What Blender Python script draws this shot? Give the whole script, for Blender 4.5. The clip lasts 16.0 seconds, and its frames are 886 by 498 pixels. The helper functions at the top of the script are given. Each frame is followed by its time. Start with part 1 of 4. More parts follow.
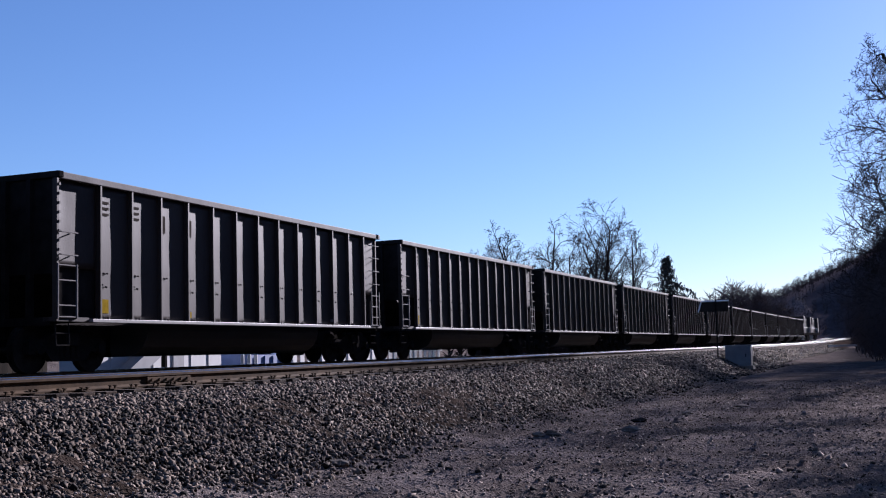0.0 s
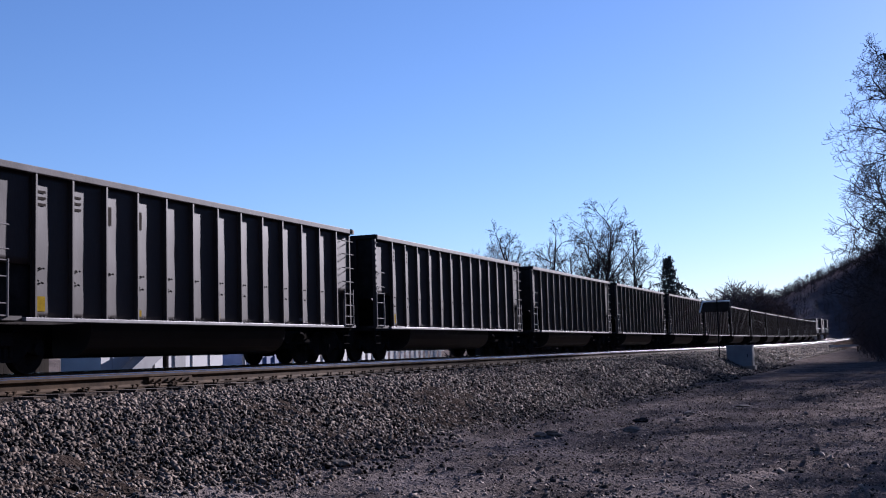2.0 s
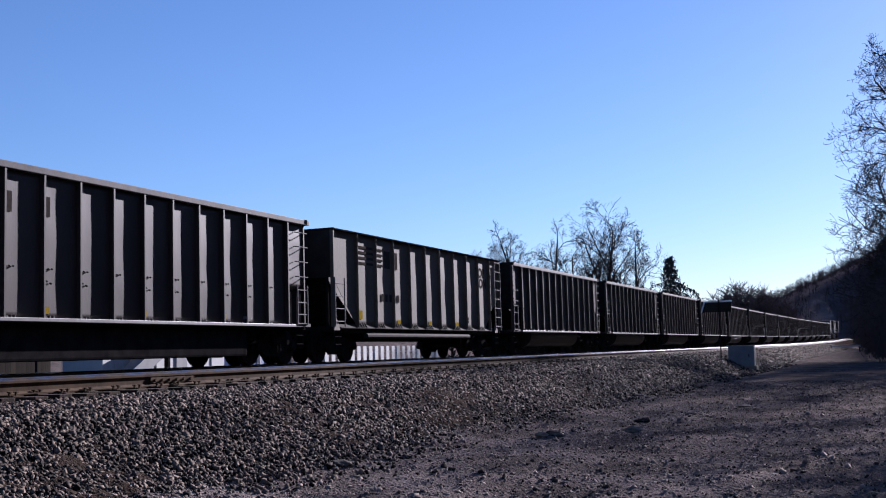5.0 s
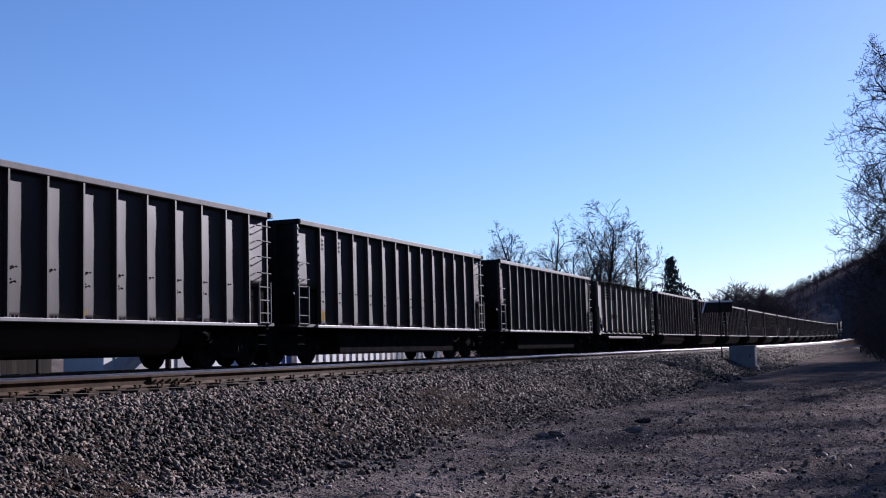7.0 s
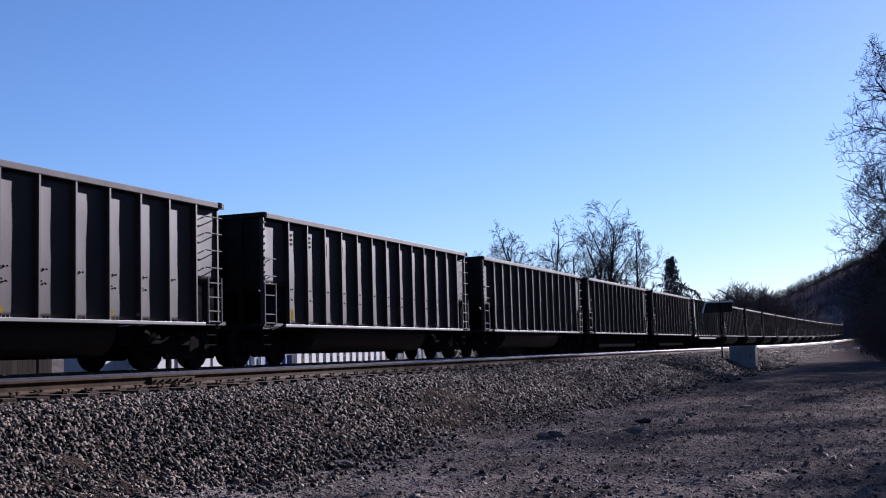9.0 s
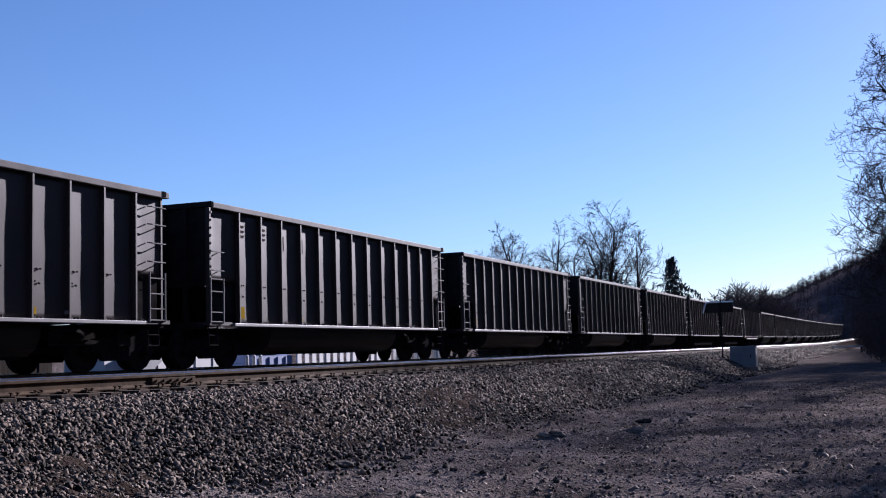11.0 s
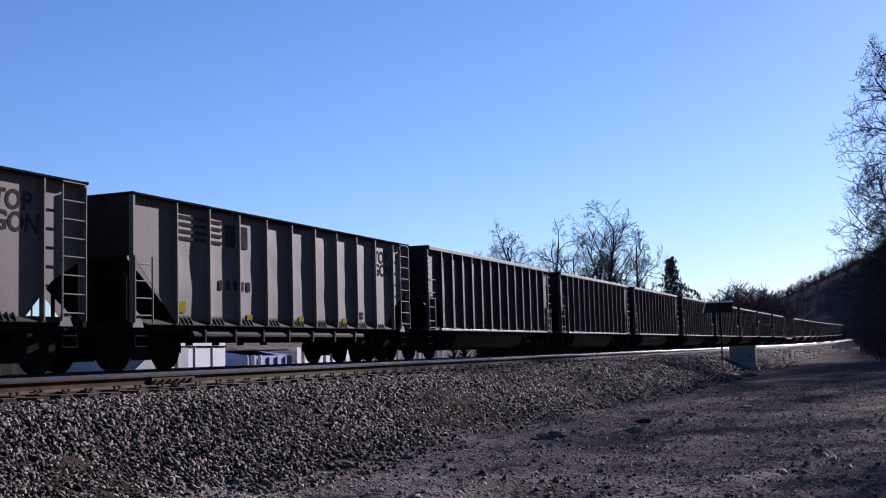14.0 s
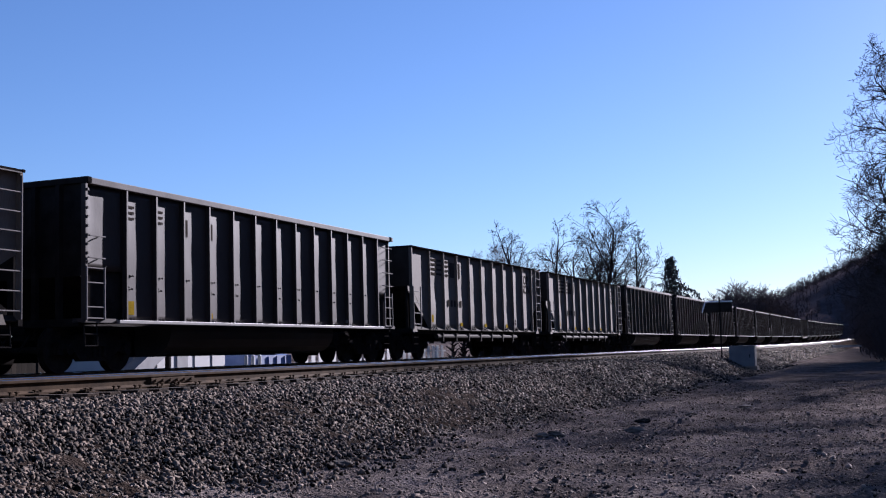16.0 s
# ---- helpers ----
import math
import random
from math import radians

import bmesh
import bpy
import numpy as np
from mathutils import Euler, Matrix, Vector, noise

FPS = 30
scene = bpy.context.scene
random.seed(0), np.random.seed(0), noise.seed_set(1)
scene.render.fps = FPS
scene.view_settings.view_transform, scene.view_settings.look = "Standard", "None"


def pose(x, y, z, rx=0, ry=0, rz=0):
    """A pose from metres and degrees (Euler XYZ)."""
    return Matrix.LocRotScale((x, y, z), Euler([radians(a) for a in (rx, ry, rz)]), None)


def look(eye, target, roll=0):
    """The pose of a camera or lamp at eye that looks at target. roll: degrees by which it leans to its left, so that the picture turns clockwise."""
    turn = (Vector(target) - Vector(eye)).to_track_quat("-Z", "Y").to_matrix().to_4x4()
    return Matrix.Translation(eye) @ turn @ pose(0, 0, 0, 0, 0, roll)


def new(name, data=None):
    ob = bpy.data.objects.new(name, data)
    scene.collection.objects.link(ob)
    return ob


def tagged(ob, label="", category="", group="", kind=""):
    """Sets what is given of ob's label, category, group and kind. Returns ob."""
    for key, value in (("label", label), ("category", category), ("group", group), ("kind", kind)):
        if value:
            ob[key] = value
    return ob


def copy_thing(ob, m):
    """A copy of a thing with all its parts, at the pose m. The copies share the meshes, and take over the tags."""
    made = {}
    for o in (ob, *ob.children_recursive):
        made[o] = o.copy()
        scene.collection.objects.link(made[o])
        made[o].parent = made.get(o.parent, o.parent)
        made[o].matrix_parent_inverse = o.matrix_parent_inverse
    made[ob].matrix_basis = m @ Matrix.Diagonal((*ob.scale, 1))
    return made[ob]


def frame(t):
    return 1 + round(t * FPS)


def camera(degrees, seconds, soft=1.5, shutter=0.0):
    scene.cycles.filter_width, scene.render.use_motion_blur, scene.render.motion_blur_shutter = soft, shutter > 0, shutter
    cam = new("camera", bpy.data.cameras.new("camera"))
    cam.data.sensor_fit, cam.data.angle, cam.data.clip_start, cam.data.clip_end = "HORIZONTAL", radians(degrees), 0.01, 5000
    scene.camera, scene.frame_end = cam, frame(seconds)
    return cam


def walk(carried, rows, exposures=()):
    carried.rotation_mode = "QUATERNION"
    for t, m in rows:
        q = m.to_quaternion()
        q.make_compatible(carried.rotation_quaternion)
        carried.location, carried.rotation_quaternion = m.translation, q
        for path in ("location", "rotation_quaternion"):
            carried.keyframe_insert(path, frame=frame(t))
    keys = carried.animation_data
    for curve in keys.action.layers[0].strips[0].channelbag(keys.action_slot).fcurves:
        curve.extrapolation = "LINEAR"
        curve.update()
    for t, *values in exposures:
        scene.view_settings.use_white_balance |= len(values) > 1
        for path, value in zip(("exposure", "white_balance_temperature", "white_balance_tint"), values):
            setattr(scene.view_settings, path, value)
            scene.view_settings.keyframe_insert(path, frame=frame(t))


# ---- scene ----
# ---- the camera and its walk ----
cam = camera(42.85, 16.0, soft=1.1)
EYE = (0.0, 0.0, 0.19)


def aim(yaw, pitch, roll=-1.63):
    a, b = radians(yaw), radians(pitch)
    way = Vector((-math.sin(a) * math.cos(b), math.cos(a) * math.cos(b), math.sin(b)))
    return look(EYE, Vector(EYE) + way * 10, roll)


walk(cam, [(t, aim(21.766 + dx * 0.02868, 5.253 + dy * 0.02868)) for t, dx, dy in (
    (0, -7, -1.4), (1, -5.6, -1.2), (2, -4.6, -1.0), (3, -3.2, -1.0), (4, -2.6, -0.8), (5.3, -1.6, -0.5), (6.5, -0.8, -0.3),
    (7.5, 0, -0.1), (9, 0.2, 0.1), (10.2, 0.7, 0.3), (11.5, 1.0, 0.5), (13, 0.4, 0.6), (14.5, 0, 0.1), (16, -0.6, -0.2))])

# ---- world, sun and exposure ----
SUN_AZ = 10.3     # degrees to the right of the track's way (+y)
SUN_EL = 18.0
world = bpy.data.worlds.new("world")
scene.world = world
world.use_nodes = True
wn = world.node_tree
sky = wn.nodes.new("ShaderNodeTexSky")
sky.sky_type = "NISHITA"
sky.sun_disc = False
sky.sun_elevation, sky.sun_rotation = radians(SUN_EL), radians(SUN_AZ)
sky.air_density, sky.dust_density, sky.ozone_density = 1.0, 0.1, 4.0
wn.links.new(sky.outputs[0], wn.nodes["Background"].inputs[0])
wn.nodes["Background"].inputs[1].default_value = 0.036
sun = new("sun", bpy.data.lights.new("sun", "SUN"))
sun.data.energy, sun.data.angle, sun.data.color = 5.0, radians(0.5), (1.0, 0.91, 0.76)
_az, _el = radians(SUN_AZ), radians(SUN_EL)
SUN_WAY = Vector((math.sin(_az) * math.cos(_el), math.cos(_az) * math.cos(_el), math.sin(_el)))
sun.matrix_world = look(SUN_WAY * 100, (0, 0, 0))
scene.view_settings.exposure = 1.6
scene.view_settings.use_white_balance = True
scene.view_settings.white_balance_temperature, scene.view_settings.white_balance_tint = 5350, 28


# ---- materials ----
def material(name, dark, light, rough=0.8, metal=0.0, scale=3.0, fine=60.0, bump=0.3, bump_size=0.01, stretch=(1, 1, 1), island=0.0, per_object=0.0, spec=0.5):
    """Two colours mixed by noise at two sizes, with relief."""
    m = bpy.data.materials.new(name)
    m.use_nodes = True
    nt = m.node_tree
    b = nt.nodes["Principled BSDF"]
    b.inputs["Roughness"].default_value, b.inputs["Metallic"].default_value = rough, metal
    b.inputs["Specular IOR Level"].default_value = spec
    co = nt.nodes.new("ShaderNodeTexCoord")
    mp = nt.nodes.new("ShaderNodeMapping")
    mp.inputs["Scale"].default_value = stretch
    nt.links.new(co.outputs["Object"], mp.inputs[0])
    big, small = nt.nodes.new("ShaderNodeTexNoise"), nt.nodes.new("ShaderNodeTexNoise")
    big.inputs["Scale"].default_value, small.inputs["Scale"].default_value = scale, fine
    big.inputs["Detail"].default_value, small.inputs["Detail"].default_value = 5, 3
    nt.links.new(mp.outputs[0], big.inputs[0]), nt.links.new(mp.outputs[0], small.inputs[0])
    mix = nt.nodes.new("ShaderNodeMath")
    mix.operation = "MULTIPLY_ADD"
    nt.links.new(small.outputs[0], mix.inputs[0])
    mix.inputs[1].default_value = 0.45
    nt.links.new(big.outputs[0], mix.inputs[2])
    last = mix.outputs[0]
    if island or per_object:
        info = nt.nodes.new("ShaderNodeNewGeometry" if island else "ShaderNodeObjectInfo")
        add = nt.nodes.new("ShaderNodeMath")
        add.operation = "MULTIPLY_ADD"
        nt.links.new(info.outputs["Random Per Island" if island else "Random"], add.inputs[0])
        add.inputs[1].default_value = island or per_object
        nt.links.new(last, add.inputs[2])
        sub = nt.nodes.new("ShaderNodeMath")
        sub.operation = "SUBTRACT"
        nt.links.new(add.outputs[0], sub.inputs[0])
        sub.inputs[1].default_value = (island or per_object) / 2
        last = sub.outputs[0]
    ramp = nt.nodes.new("ShaderNodeValToRGB")
    ramp.color_ramp.elements[0].position, ramp.color_ramp.elements[1].position = 0.45, 1.0
    ramp.color_ramp.elements[0].color, ramp.color_ramp.elements[1].color = (*dark, 1), (*light, 1)
    nt.links.new(last, ramp.inputs[0])
    nt.links.new(ramp.outputs[0], b.inputs["Base Color"])
    if bump:
        bp = nt.nodes.new("ShaderNodeBump")
        bp.inputs["Strength"].default_value, bp.inputs["Distance"].default_value = bump, bump_size
        nt.links.new(small.outputs[0], bp.inputs["Height"])
        nt.links.new(bp.outputs[0], b.inputs["Normal"])
    return m


M_PAINT = material("black_paint", (0.024, 0.018, 0.0158), (0.05, 0.0392, 0.034), 0.45, 0, 0.9, 30, 0.15, 0.004, (1, 1, 0.25), spec=0.16)
M_GREYPAINT = material("faded_paint", (0.09, 0.074, 0.060), (0.172, 0.145, 0.118), 0.7, 0, 0.9, 30, 0.15, 0.004, (1, 1, 0.25), spec=0.12)
M_BROWNPAINT = material("dusty_brown_paint", (0.062, 0.051, 0.039), (0.15, 0.125, 0.095), 0.7, 0, 0.9, 30, 0.15, 0.004, (1, 1, 0.25), spec=0.12)
M_RIM = material("worn_rim", (0.085, 0.078, 0.075), (0.19, 0.175, 0.17), 0.65, 0, 2, 30, 0.2, 0.004, spec=0.06)
M_SILL = material("rubbed_sill", (0.08, 0.075, 0.074), (0.2, 0.19, 0.185), 0.47, 0, 2, 30, 0.2, 0.004, spec=0.28)
# also on ends and undersides: the near-black holds shade as well as grime
M_UNDER = material("grime_and_shade", (0.008, 0.0075, 0.008), (0.026, 0.024, 0.023), 0.85, 0, 3, 40, 0.3, 0.004, spec=0.0)
M_WHEEL = material("wheel_steel", (0.012, 0.011, 0.010), (0.03, 0.027, 0.025), 0.8, 0, 5, 40, 0.2, 0.003, spec=0.0)
M_RAILSIDE = material("rail_rust", (0.022, 0.013, 0.007), (0.088, 0.056, 0.031), 0.9, 0, 4, 70, 0.3, 0.003, spec=0.06)
M_RAILTOP = material("rail_head", (0.45, 0.45, 0.46), (0.65, 0.65, 0.66), 0.18, 1.0, 2, 60, 0.05, 0.001, (1, 0.05, 1))
M_TIE = material("tie_wood", (0.016, 0.010, 0.0068), (0.062, 0.040, 0.026), 0.95, 0, 5, 60, 0.8, 0.008, (0.2, 1, 1), per_object=0.3, spec=0.1)
M_STONE = material("ballast_stone", (0.009, 0.0065, 0.0048), (0.135, 0.103, 0.08), 0.85, 0, 8, 70, 0.4, 0.004, island=0.95, spec=0.08)
M_GRAVEL = material("road_gravel", (0.03, 0.0235, 0.019), (0.22, 0.178, 0.15), 0.9, 0, 8, 70, 0.3, 0.004, island=0.8, spec=0.05)
M_STONEPART = material("ballast_piece", (0.014, 0.0105, 0.008), (0.19, 0.148, 0.115), 0.85, 0, 8, 70, 0.4, 0.004, per_object=0.9, spec=0.1)
M_BED = material("ballast_bed", (0.010, 0.0075, 0.006), (0.055, 0.042, 0.034), 0.95, 0, 1.2, 26, 1.0, 0.05, spec=0.0)
M_DIRT = material("gravel_dirt", (0.031, 0.0255, 0.0235), (0.165, 0.138, 0.126), 1.0, 0, 0.7, 26, 1.0, 0.05, spec=0.0)
M_BARK = material("bark", (0.014, 0.011, 0.011), (0.045, 0.037, 0.034), 1.0, 0, 3, 40, 0.3, 0.01, spec=0.0)
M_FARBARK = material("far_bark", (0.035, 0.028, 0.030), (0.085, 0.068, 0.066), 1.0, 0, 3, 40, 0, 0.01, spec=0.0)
# the two far twig colours are lightened to stand in for distance haze
M_FARTWIG = material("hazed_far_twigs", (0.12, 0.098, 0.098), (0.26, 0.215, 0.205), 1.0, 0, 3, 40, 0, 0.01, spec=0.0)
M_MIDTWIG = material("hazed_tree_line", (0.055, 0.044, 0.043), (0.13, 0.105, 0.1), 1.0, 0, 3, 40, 0, 0.01, spec=0.0)
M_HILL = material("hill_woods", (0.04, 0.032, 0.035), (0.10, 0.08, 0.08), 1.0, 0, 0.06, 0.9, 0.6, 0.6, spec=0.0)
M_WHITE = material("white_siding", (0.30, 0.30, 0.30), (0.44, 0.44, 0.43), 0.6, 0, 1, 30, 0.1, 0.003)
M_CASE = material("case_paint", (0.09, 0.092, 0.1), (0.16, 0.163, 0.172), 0.5, 0, 2, 30, 0.1, 0.003)
M_YELLOW = material("yellow_mark", (0.19, 0.125, 0.012), (0.34, 0.235, 0.025), 0.9, 0, 8, 50, 0, 0.003, spec=0.0)
M_MARK = material("dull_lettering", (0.034, 0.029, 0.025), (0.07, 0.061, 0.054), 0.9, 0, 8, 50, 0, 0.003, spec=0.0)


# ---- mesh helpers ----
def box(bm, x0, x1, y0, y1, z0, z1, bevel=0.0):
    g = bmesh.ops.create_cube(bm, size=1, matrix=Matrix.Translation(((x0 + x1) / 2, (y0 + y1) / 2, (z0 + z1) / 2)) @ Matrix.Diagonal((x1 - x0, y1 - y0, z1 - z0, 1)))
    if bevel:
        es = {e for v in g["verts"] for e in v.link_edges}
        bmesh.ops.bevel(bm, geom=list(es), offset=bevel, segments=2, affect="EDGES", profile=0.6)


def rod(bm, a, b, r, n=6, r2=None):
    a, b = Vector(a), Vector(b)
    d = b - a
    bmesh.ops.create_cone(bm, cap_ends=True, segments=n, radius1=r, radius2=r if r2 is None else r2, depth=d.length,
                          matrix=Matrix.Translation((a + b) / 2) @ d.to_track_quat("Z", "Y").to_matrix().to_4x4())


def prism(bm, ring, axis, lo, hi):
    """A closed outline (list of pairs) drawn out along an axis from lo to hi."""
    def at(p, t):
        return {"x": (t, p[0], p[1]), "y": (p[0], t, p[1]), "z": (p[0], p[1], t)}[axis]
    a = [bm.verts.new(at(p, lo)) for p in ring]
    b = [bm.verts.new(at(p, hi)) for p in ring]
    n = len(ring)
    for i in range(n):
        bm.faces.new((a[i], a[(i + 1) % n], b[(i + 1) % n], b[i]))
    bm.faces.new(a[::-1]), bm.faces.new(b)
    bmesh.ops.recalc_face_normals(bm, faces=bm.faces)


def mesh_of(name, bm, mat, smooth=False):
    me = bpy.data.meshes.new(name)
    bm.to_mesh(me)
    if smooth:
        me.polygons.foreach_set("use_smooth", [abs(p.normal.x) > 0.8 and p.area < 0.05 for p in me.polygons])
    bm.free()
    me.materials.append(mat)
    return me


def part(name, bm, mat, parent, label="", at=None):
    """One mesh object under a thing or a part."""
    me = bm if isinstance(bm, bpy.types.Mesh) else mesh_of(name, bm, mat, name == "side_sheet")
    ob = new(name, me)
    ob.parent = parent
    if at is not None:
        ob.matrix_basis = at
    return tagged(ob, label)


def made(fn, *a, **k):
    bm = bmesh.new()
    fn(bm, *a, **k)
    return bm


def boxes(*bs, bevel=0.0):
    bm = bmesh.new()
    for b in bs:
        box(bm, *b, bevel=bevel)
    return bm


# ---- ground ----
TRACK_X, NEAR_X = -16.24, -11.01
GROUND = -1.25


def profile(x):
    """Height of the ground across the line."""
    pts = ((-300, 3.0), (-60, 1.9), (-45, 1.1), (-36, -0.8), (-30, -0.9), (-20.5, -0.85), (-18.9, -0.27), (-9.6, -0.275), (-8.9, -0.30), (-8.3, -0.40), (-6.9, -1.08), (-6.2, -1.22), (0, -1.25), (9, -1.2), (16, -0.3), (60, 14), (300, 95))
    for (a, za), (b, zb) in zip(pts, pts[1:]):
        if a <= x <= b:
            return za + (zb - za) * (x - a) / (b - a)
    return pts[0][1] if x < -300 else pts[-1][1]


def rise(y):
    """The valley climbs gently far down the line."""
    q = np.clip(np.asarray(y, float) - 100, 0, 400)
    return np.where(q < 260, 2e-5 * q * q, 1.352 + 0.0104 * (q - 260))


def climb(y):
    """The line's slope in degrees."""
    return math.degrees(math.atan(4e-5 * min(max(y - 100, 0), 260)))


def grid_mesh(name, xs, ys, zf, mat):
    verts = [(x, y, zf(x, y)) for y in ys for x in xs]
    nx = len(xs)
    faces = [(j * nx + i, j * nx + i + 1, (j + 1) * nx + i + 1, (j + 1) * nx + i) for j in range(len(ys) - 1) for i in range(nx - 1)]
    me = bpy.data.meshes.new(name)
    me.from_pydata(verts, [], faces)
    me.materials.append(mat)
    me.polygons.foreach_set("use_smooth", [True] * len(faces))
    return new(name, me)


def ground_z(x, y):
    z = profile(x) + float(rise(y))
    bed = -19.5 < x < -8.2
    amp = 0.012 if bed else 0.05
    z += amp * noise.noise(Vector((x * 0.7, y * 0.5, 0.3)))
    if not bed:
        z += 0.024 * noise.noise(Vector((x * 2.6, y * 1.7, 4.0))) + 0.05 * noise.noise(Vector((x * 4.6, y * 4.0, 8.0))) + 0.038 * noise.noise(Vector((x * 8.5, y * 8.0, 2.0)))
    return z


xs = sorted({-2500, -900, -300, -120, -60, -52, -45, -40, -36, -30, -24, -20.5, -19.7, -18.9, -15, -11, -9.5, 9, 12, 16, 25, 40, 60, 120, 300, 900, 2500} | {round(-8.9 + 0.11 * i, 3) for i in range(120)})
ys = [-400, -100, -30, -10, 0, 3] + [5 + 0.11 * i for i in range(230)] + [30.3 + 0.3 * i for i in range(99)] + [60, 64, 69, 75, 82, 90, 100, 115, 135, 160, 200, 260, 340, 450, 600, 900, 1500, 2600]
ground_mesh = grid_mesh("ground", xs, ys, ground_z, M_DIRT)
ground_mesh.data.materials.append(M_BED)
ground_mesh.data.polygons.foreach_set("material_index", [1 if -20.2 < p.center.x < -6.75 + 0.25 * noise.noise(p.center * 1.5) else 0 for p in ground_mesh.data.polygons])
ground = tagged(ground_mesh, "grey gravel and dirt service road beside the railway", "ground", kind="structure")


# ---- tracks ----
def rail_ring(cx):
    half = ((0.075, -0.186), (0.075, -0.172), (0.02, -0.155), (0.009, -0.14), (0.009, -0.065), (0.034, -0.045), (0.037, -0.04), (0.037, -0.010), (0.030, -0.001))
    return [(cx + a, z) for a, z in half] + [(cx - a, z) for a, z in half[::-1]]


LINE_Y = [-40, 60] + [100 + 12 * i for i in range(23)] + [500, 900]


def drawn_rail(bm, ring):
    """A rail's section drawn along the climbing line."""
    rows = [[bm.verts.new((x, y, z + float(rise(y)))) for x, z in ring] for y in LINE_Y]
    n = len(ring)
    for a, b in zip(rows, rows[1:]):
        for i in range(n):
            bm.faces.new((a[i], a[(i + 1) % n], b[(i + 1) % n], b[i]))
    bm.faces.new(rows[0][::-1]), bm.faces.new(rows[-1])
    bmesh.ops.recalc_face_normals(bm, faces=bm.faces)


def track(cx, name, label):
    t = tagged(new(name), label, "railway track", "tracks")
    t.location = (cx, 0, 0)
    for sx in (0.7535, -0.7535):
        r = part("rail", made(drawn_rail, rail_ring(sx)), M_RAILSIDE, t, "rusty steel rail with a polished head")
        part("rail_head", made(drawn_rail, [(sx - 0.034, -0.001), (sx + 0.034, -0.001), (sx + 0.028, 0.004), (sx - 0.028, 0.004)]), M_RAILTOP, r, "polished running surface")
    return t


near_track = track(NEAR_X, "railway_track", "empty railway track with rusty rails on wooden ties")
far_track = track(TRACK_X, "railway_track", "railway track carrying the moving coal train")

# the bolted joint in the near rail
bm = boxes((0.764, 0.79, 13.9, 15.0, -0.142, -0.058), bevel=0.006)
for i in range(6):
    rod(bm, (0.785, 14.0 + 0.18 * i, -0.1), (0.815, 14.0 + 0.18 * i, -0.1), 0.022)
part("joint_bar", bm, M_RAILSIDE, near_track, "bolted rusty joint bar")


# ---- rail cars ----
LB = 14.56
PITCH = 16.18


def sheet(bm, X, y0, y1, z0, z1, edges, bulge, phase):
    """A side sheet that bulges a little between its posts."""
    ny, nz = max(2, int((y1 - y0) / 0.12)), max(2, int((z1 - z0) / 0.14))
    s = 1 if X > 0 else -1
    front = []
    for j in range(nz + 1):
        row = []
        for i in range(ny + 1):
            y, z = y0 + (y1 - y0) * i / ny, z0 + (z1 - z0) * j / nz
            u = min((abs(y - e) for e in edges), default=1)
            d = bulge * min(1, u / 0.25) * (noise.noise(Vector((y * 1.1 + phase, z * 1.4, phase))) - 1)
            row.append(bm.verts.new((X + s * d, y, z)))
        front.append(row)
    back = [[bm.verts.new((v.co.x - s * 0.012, v.co.y, v.co.z)) for v in row] for row in front]
    for g in (front, back):
        for j in range(nz):
            for i in range(ny):
                bm.faces.new((g[j][i], g[j][i + 1], g[j + 1][i + 1], g[j + 1][i]))
    rim = [row[0] for row in front] + front[-1][1:] + [row[-1] for row in front[::-1]][1:] + front[0][::-1][1:]
    rib = [row[0] for row in back] + back[-1][1:] + [row[-1] for row in back[::-1]][1:] + back[0][::-1][1:]
    for i in range(len(rim) - 1):
        bm.faces.new((rim[i], rim[i + 1], rib[i + 1], rib[i]))
    bmesh.ops.recalc_face_normals(bm, faces=bm.faces)


def grab(bm, X, y0, y1, z, out, r=0.014):
    """A grab iron: a bar on two stand-offs."""
    rod(bm, (X, y0, z), (X + out, y0, z - 0.02), r), rod(bm, (X, y1, z), (X + out, y1, z - 0.02), r)
    rod(bm, (X + out, y0, z - 0.02), (X + out, y1, z - 0.02), r)


def ladder(parent, X, y0, y1, z0, z1, rungs):
    """A ladder: one stile carries the other and the rungs."""
    st = part("ladder", made(rod, (X, y0, z0), (X, y0, z1), 0.022), M_RIM, parent, "worn steel ladder")
    part("stile", made(rod, (X, y1, z0), (X, y1, z1), 0.022), M_RIM, st)
    for z in rungs:
        part("rung", made(rod, (X, y0, z), (X, y1, z), 0.015), M_RIM, st)


TRUCK_MESH = {}


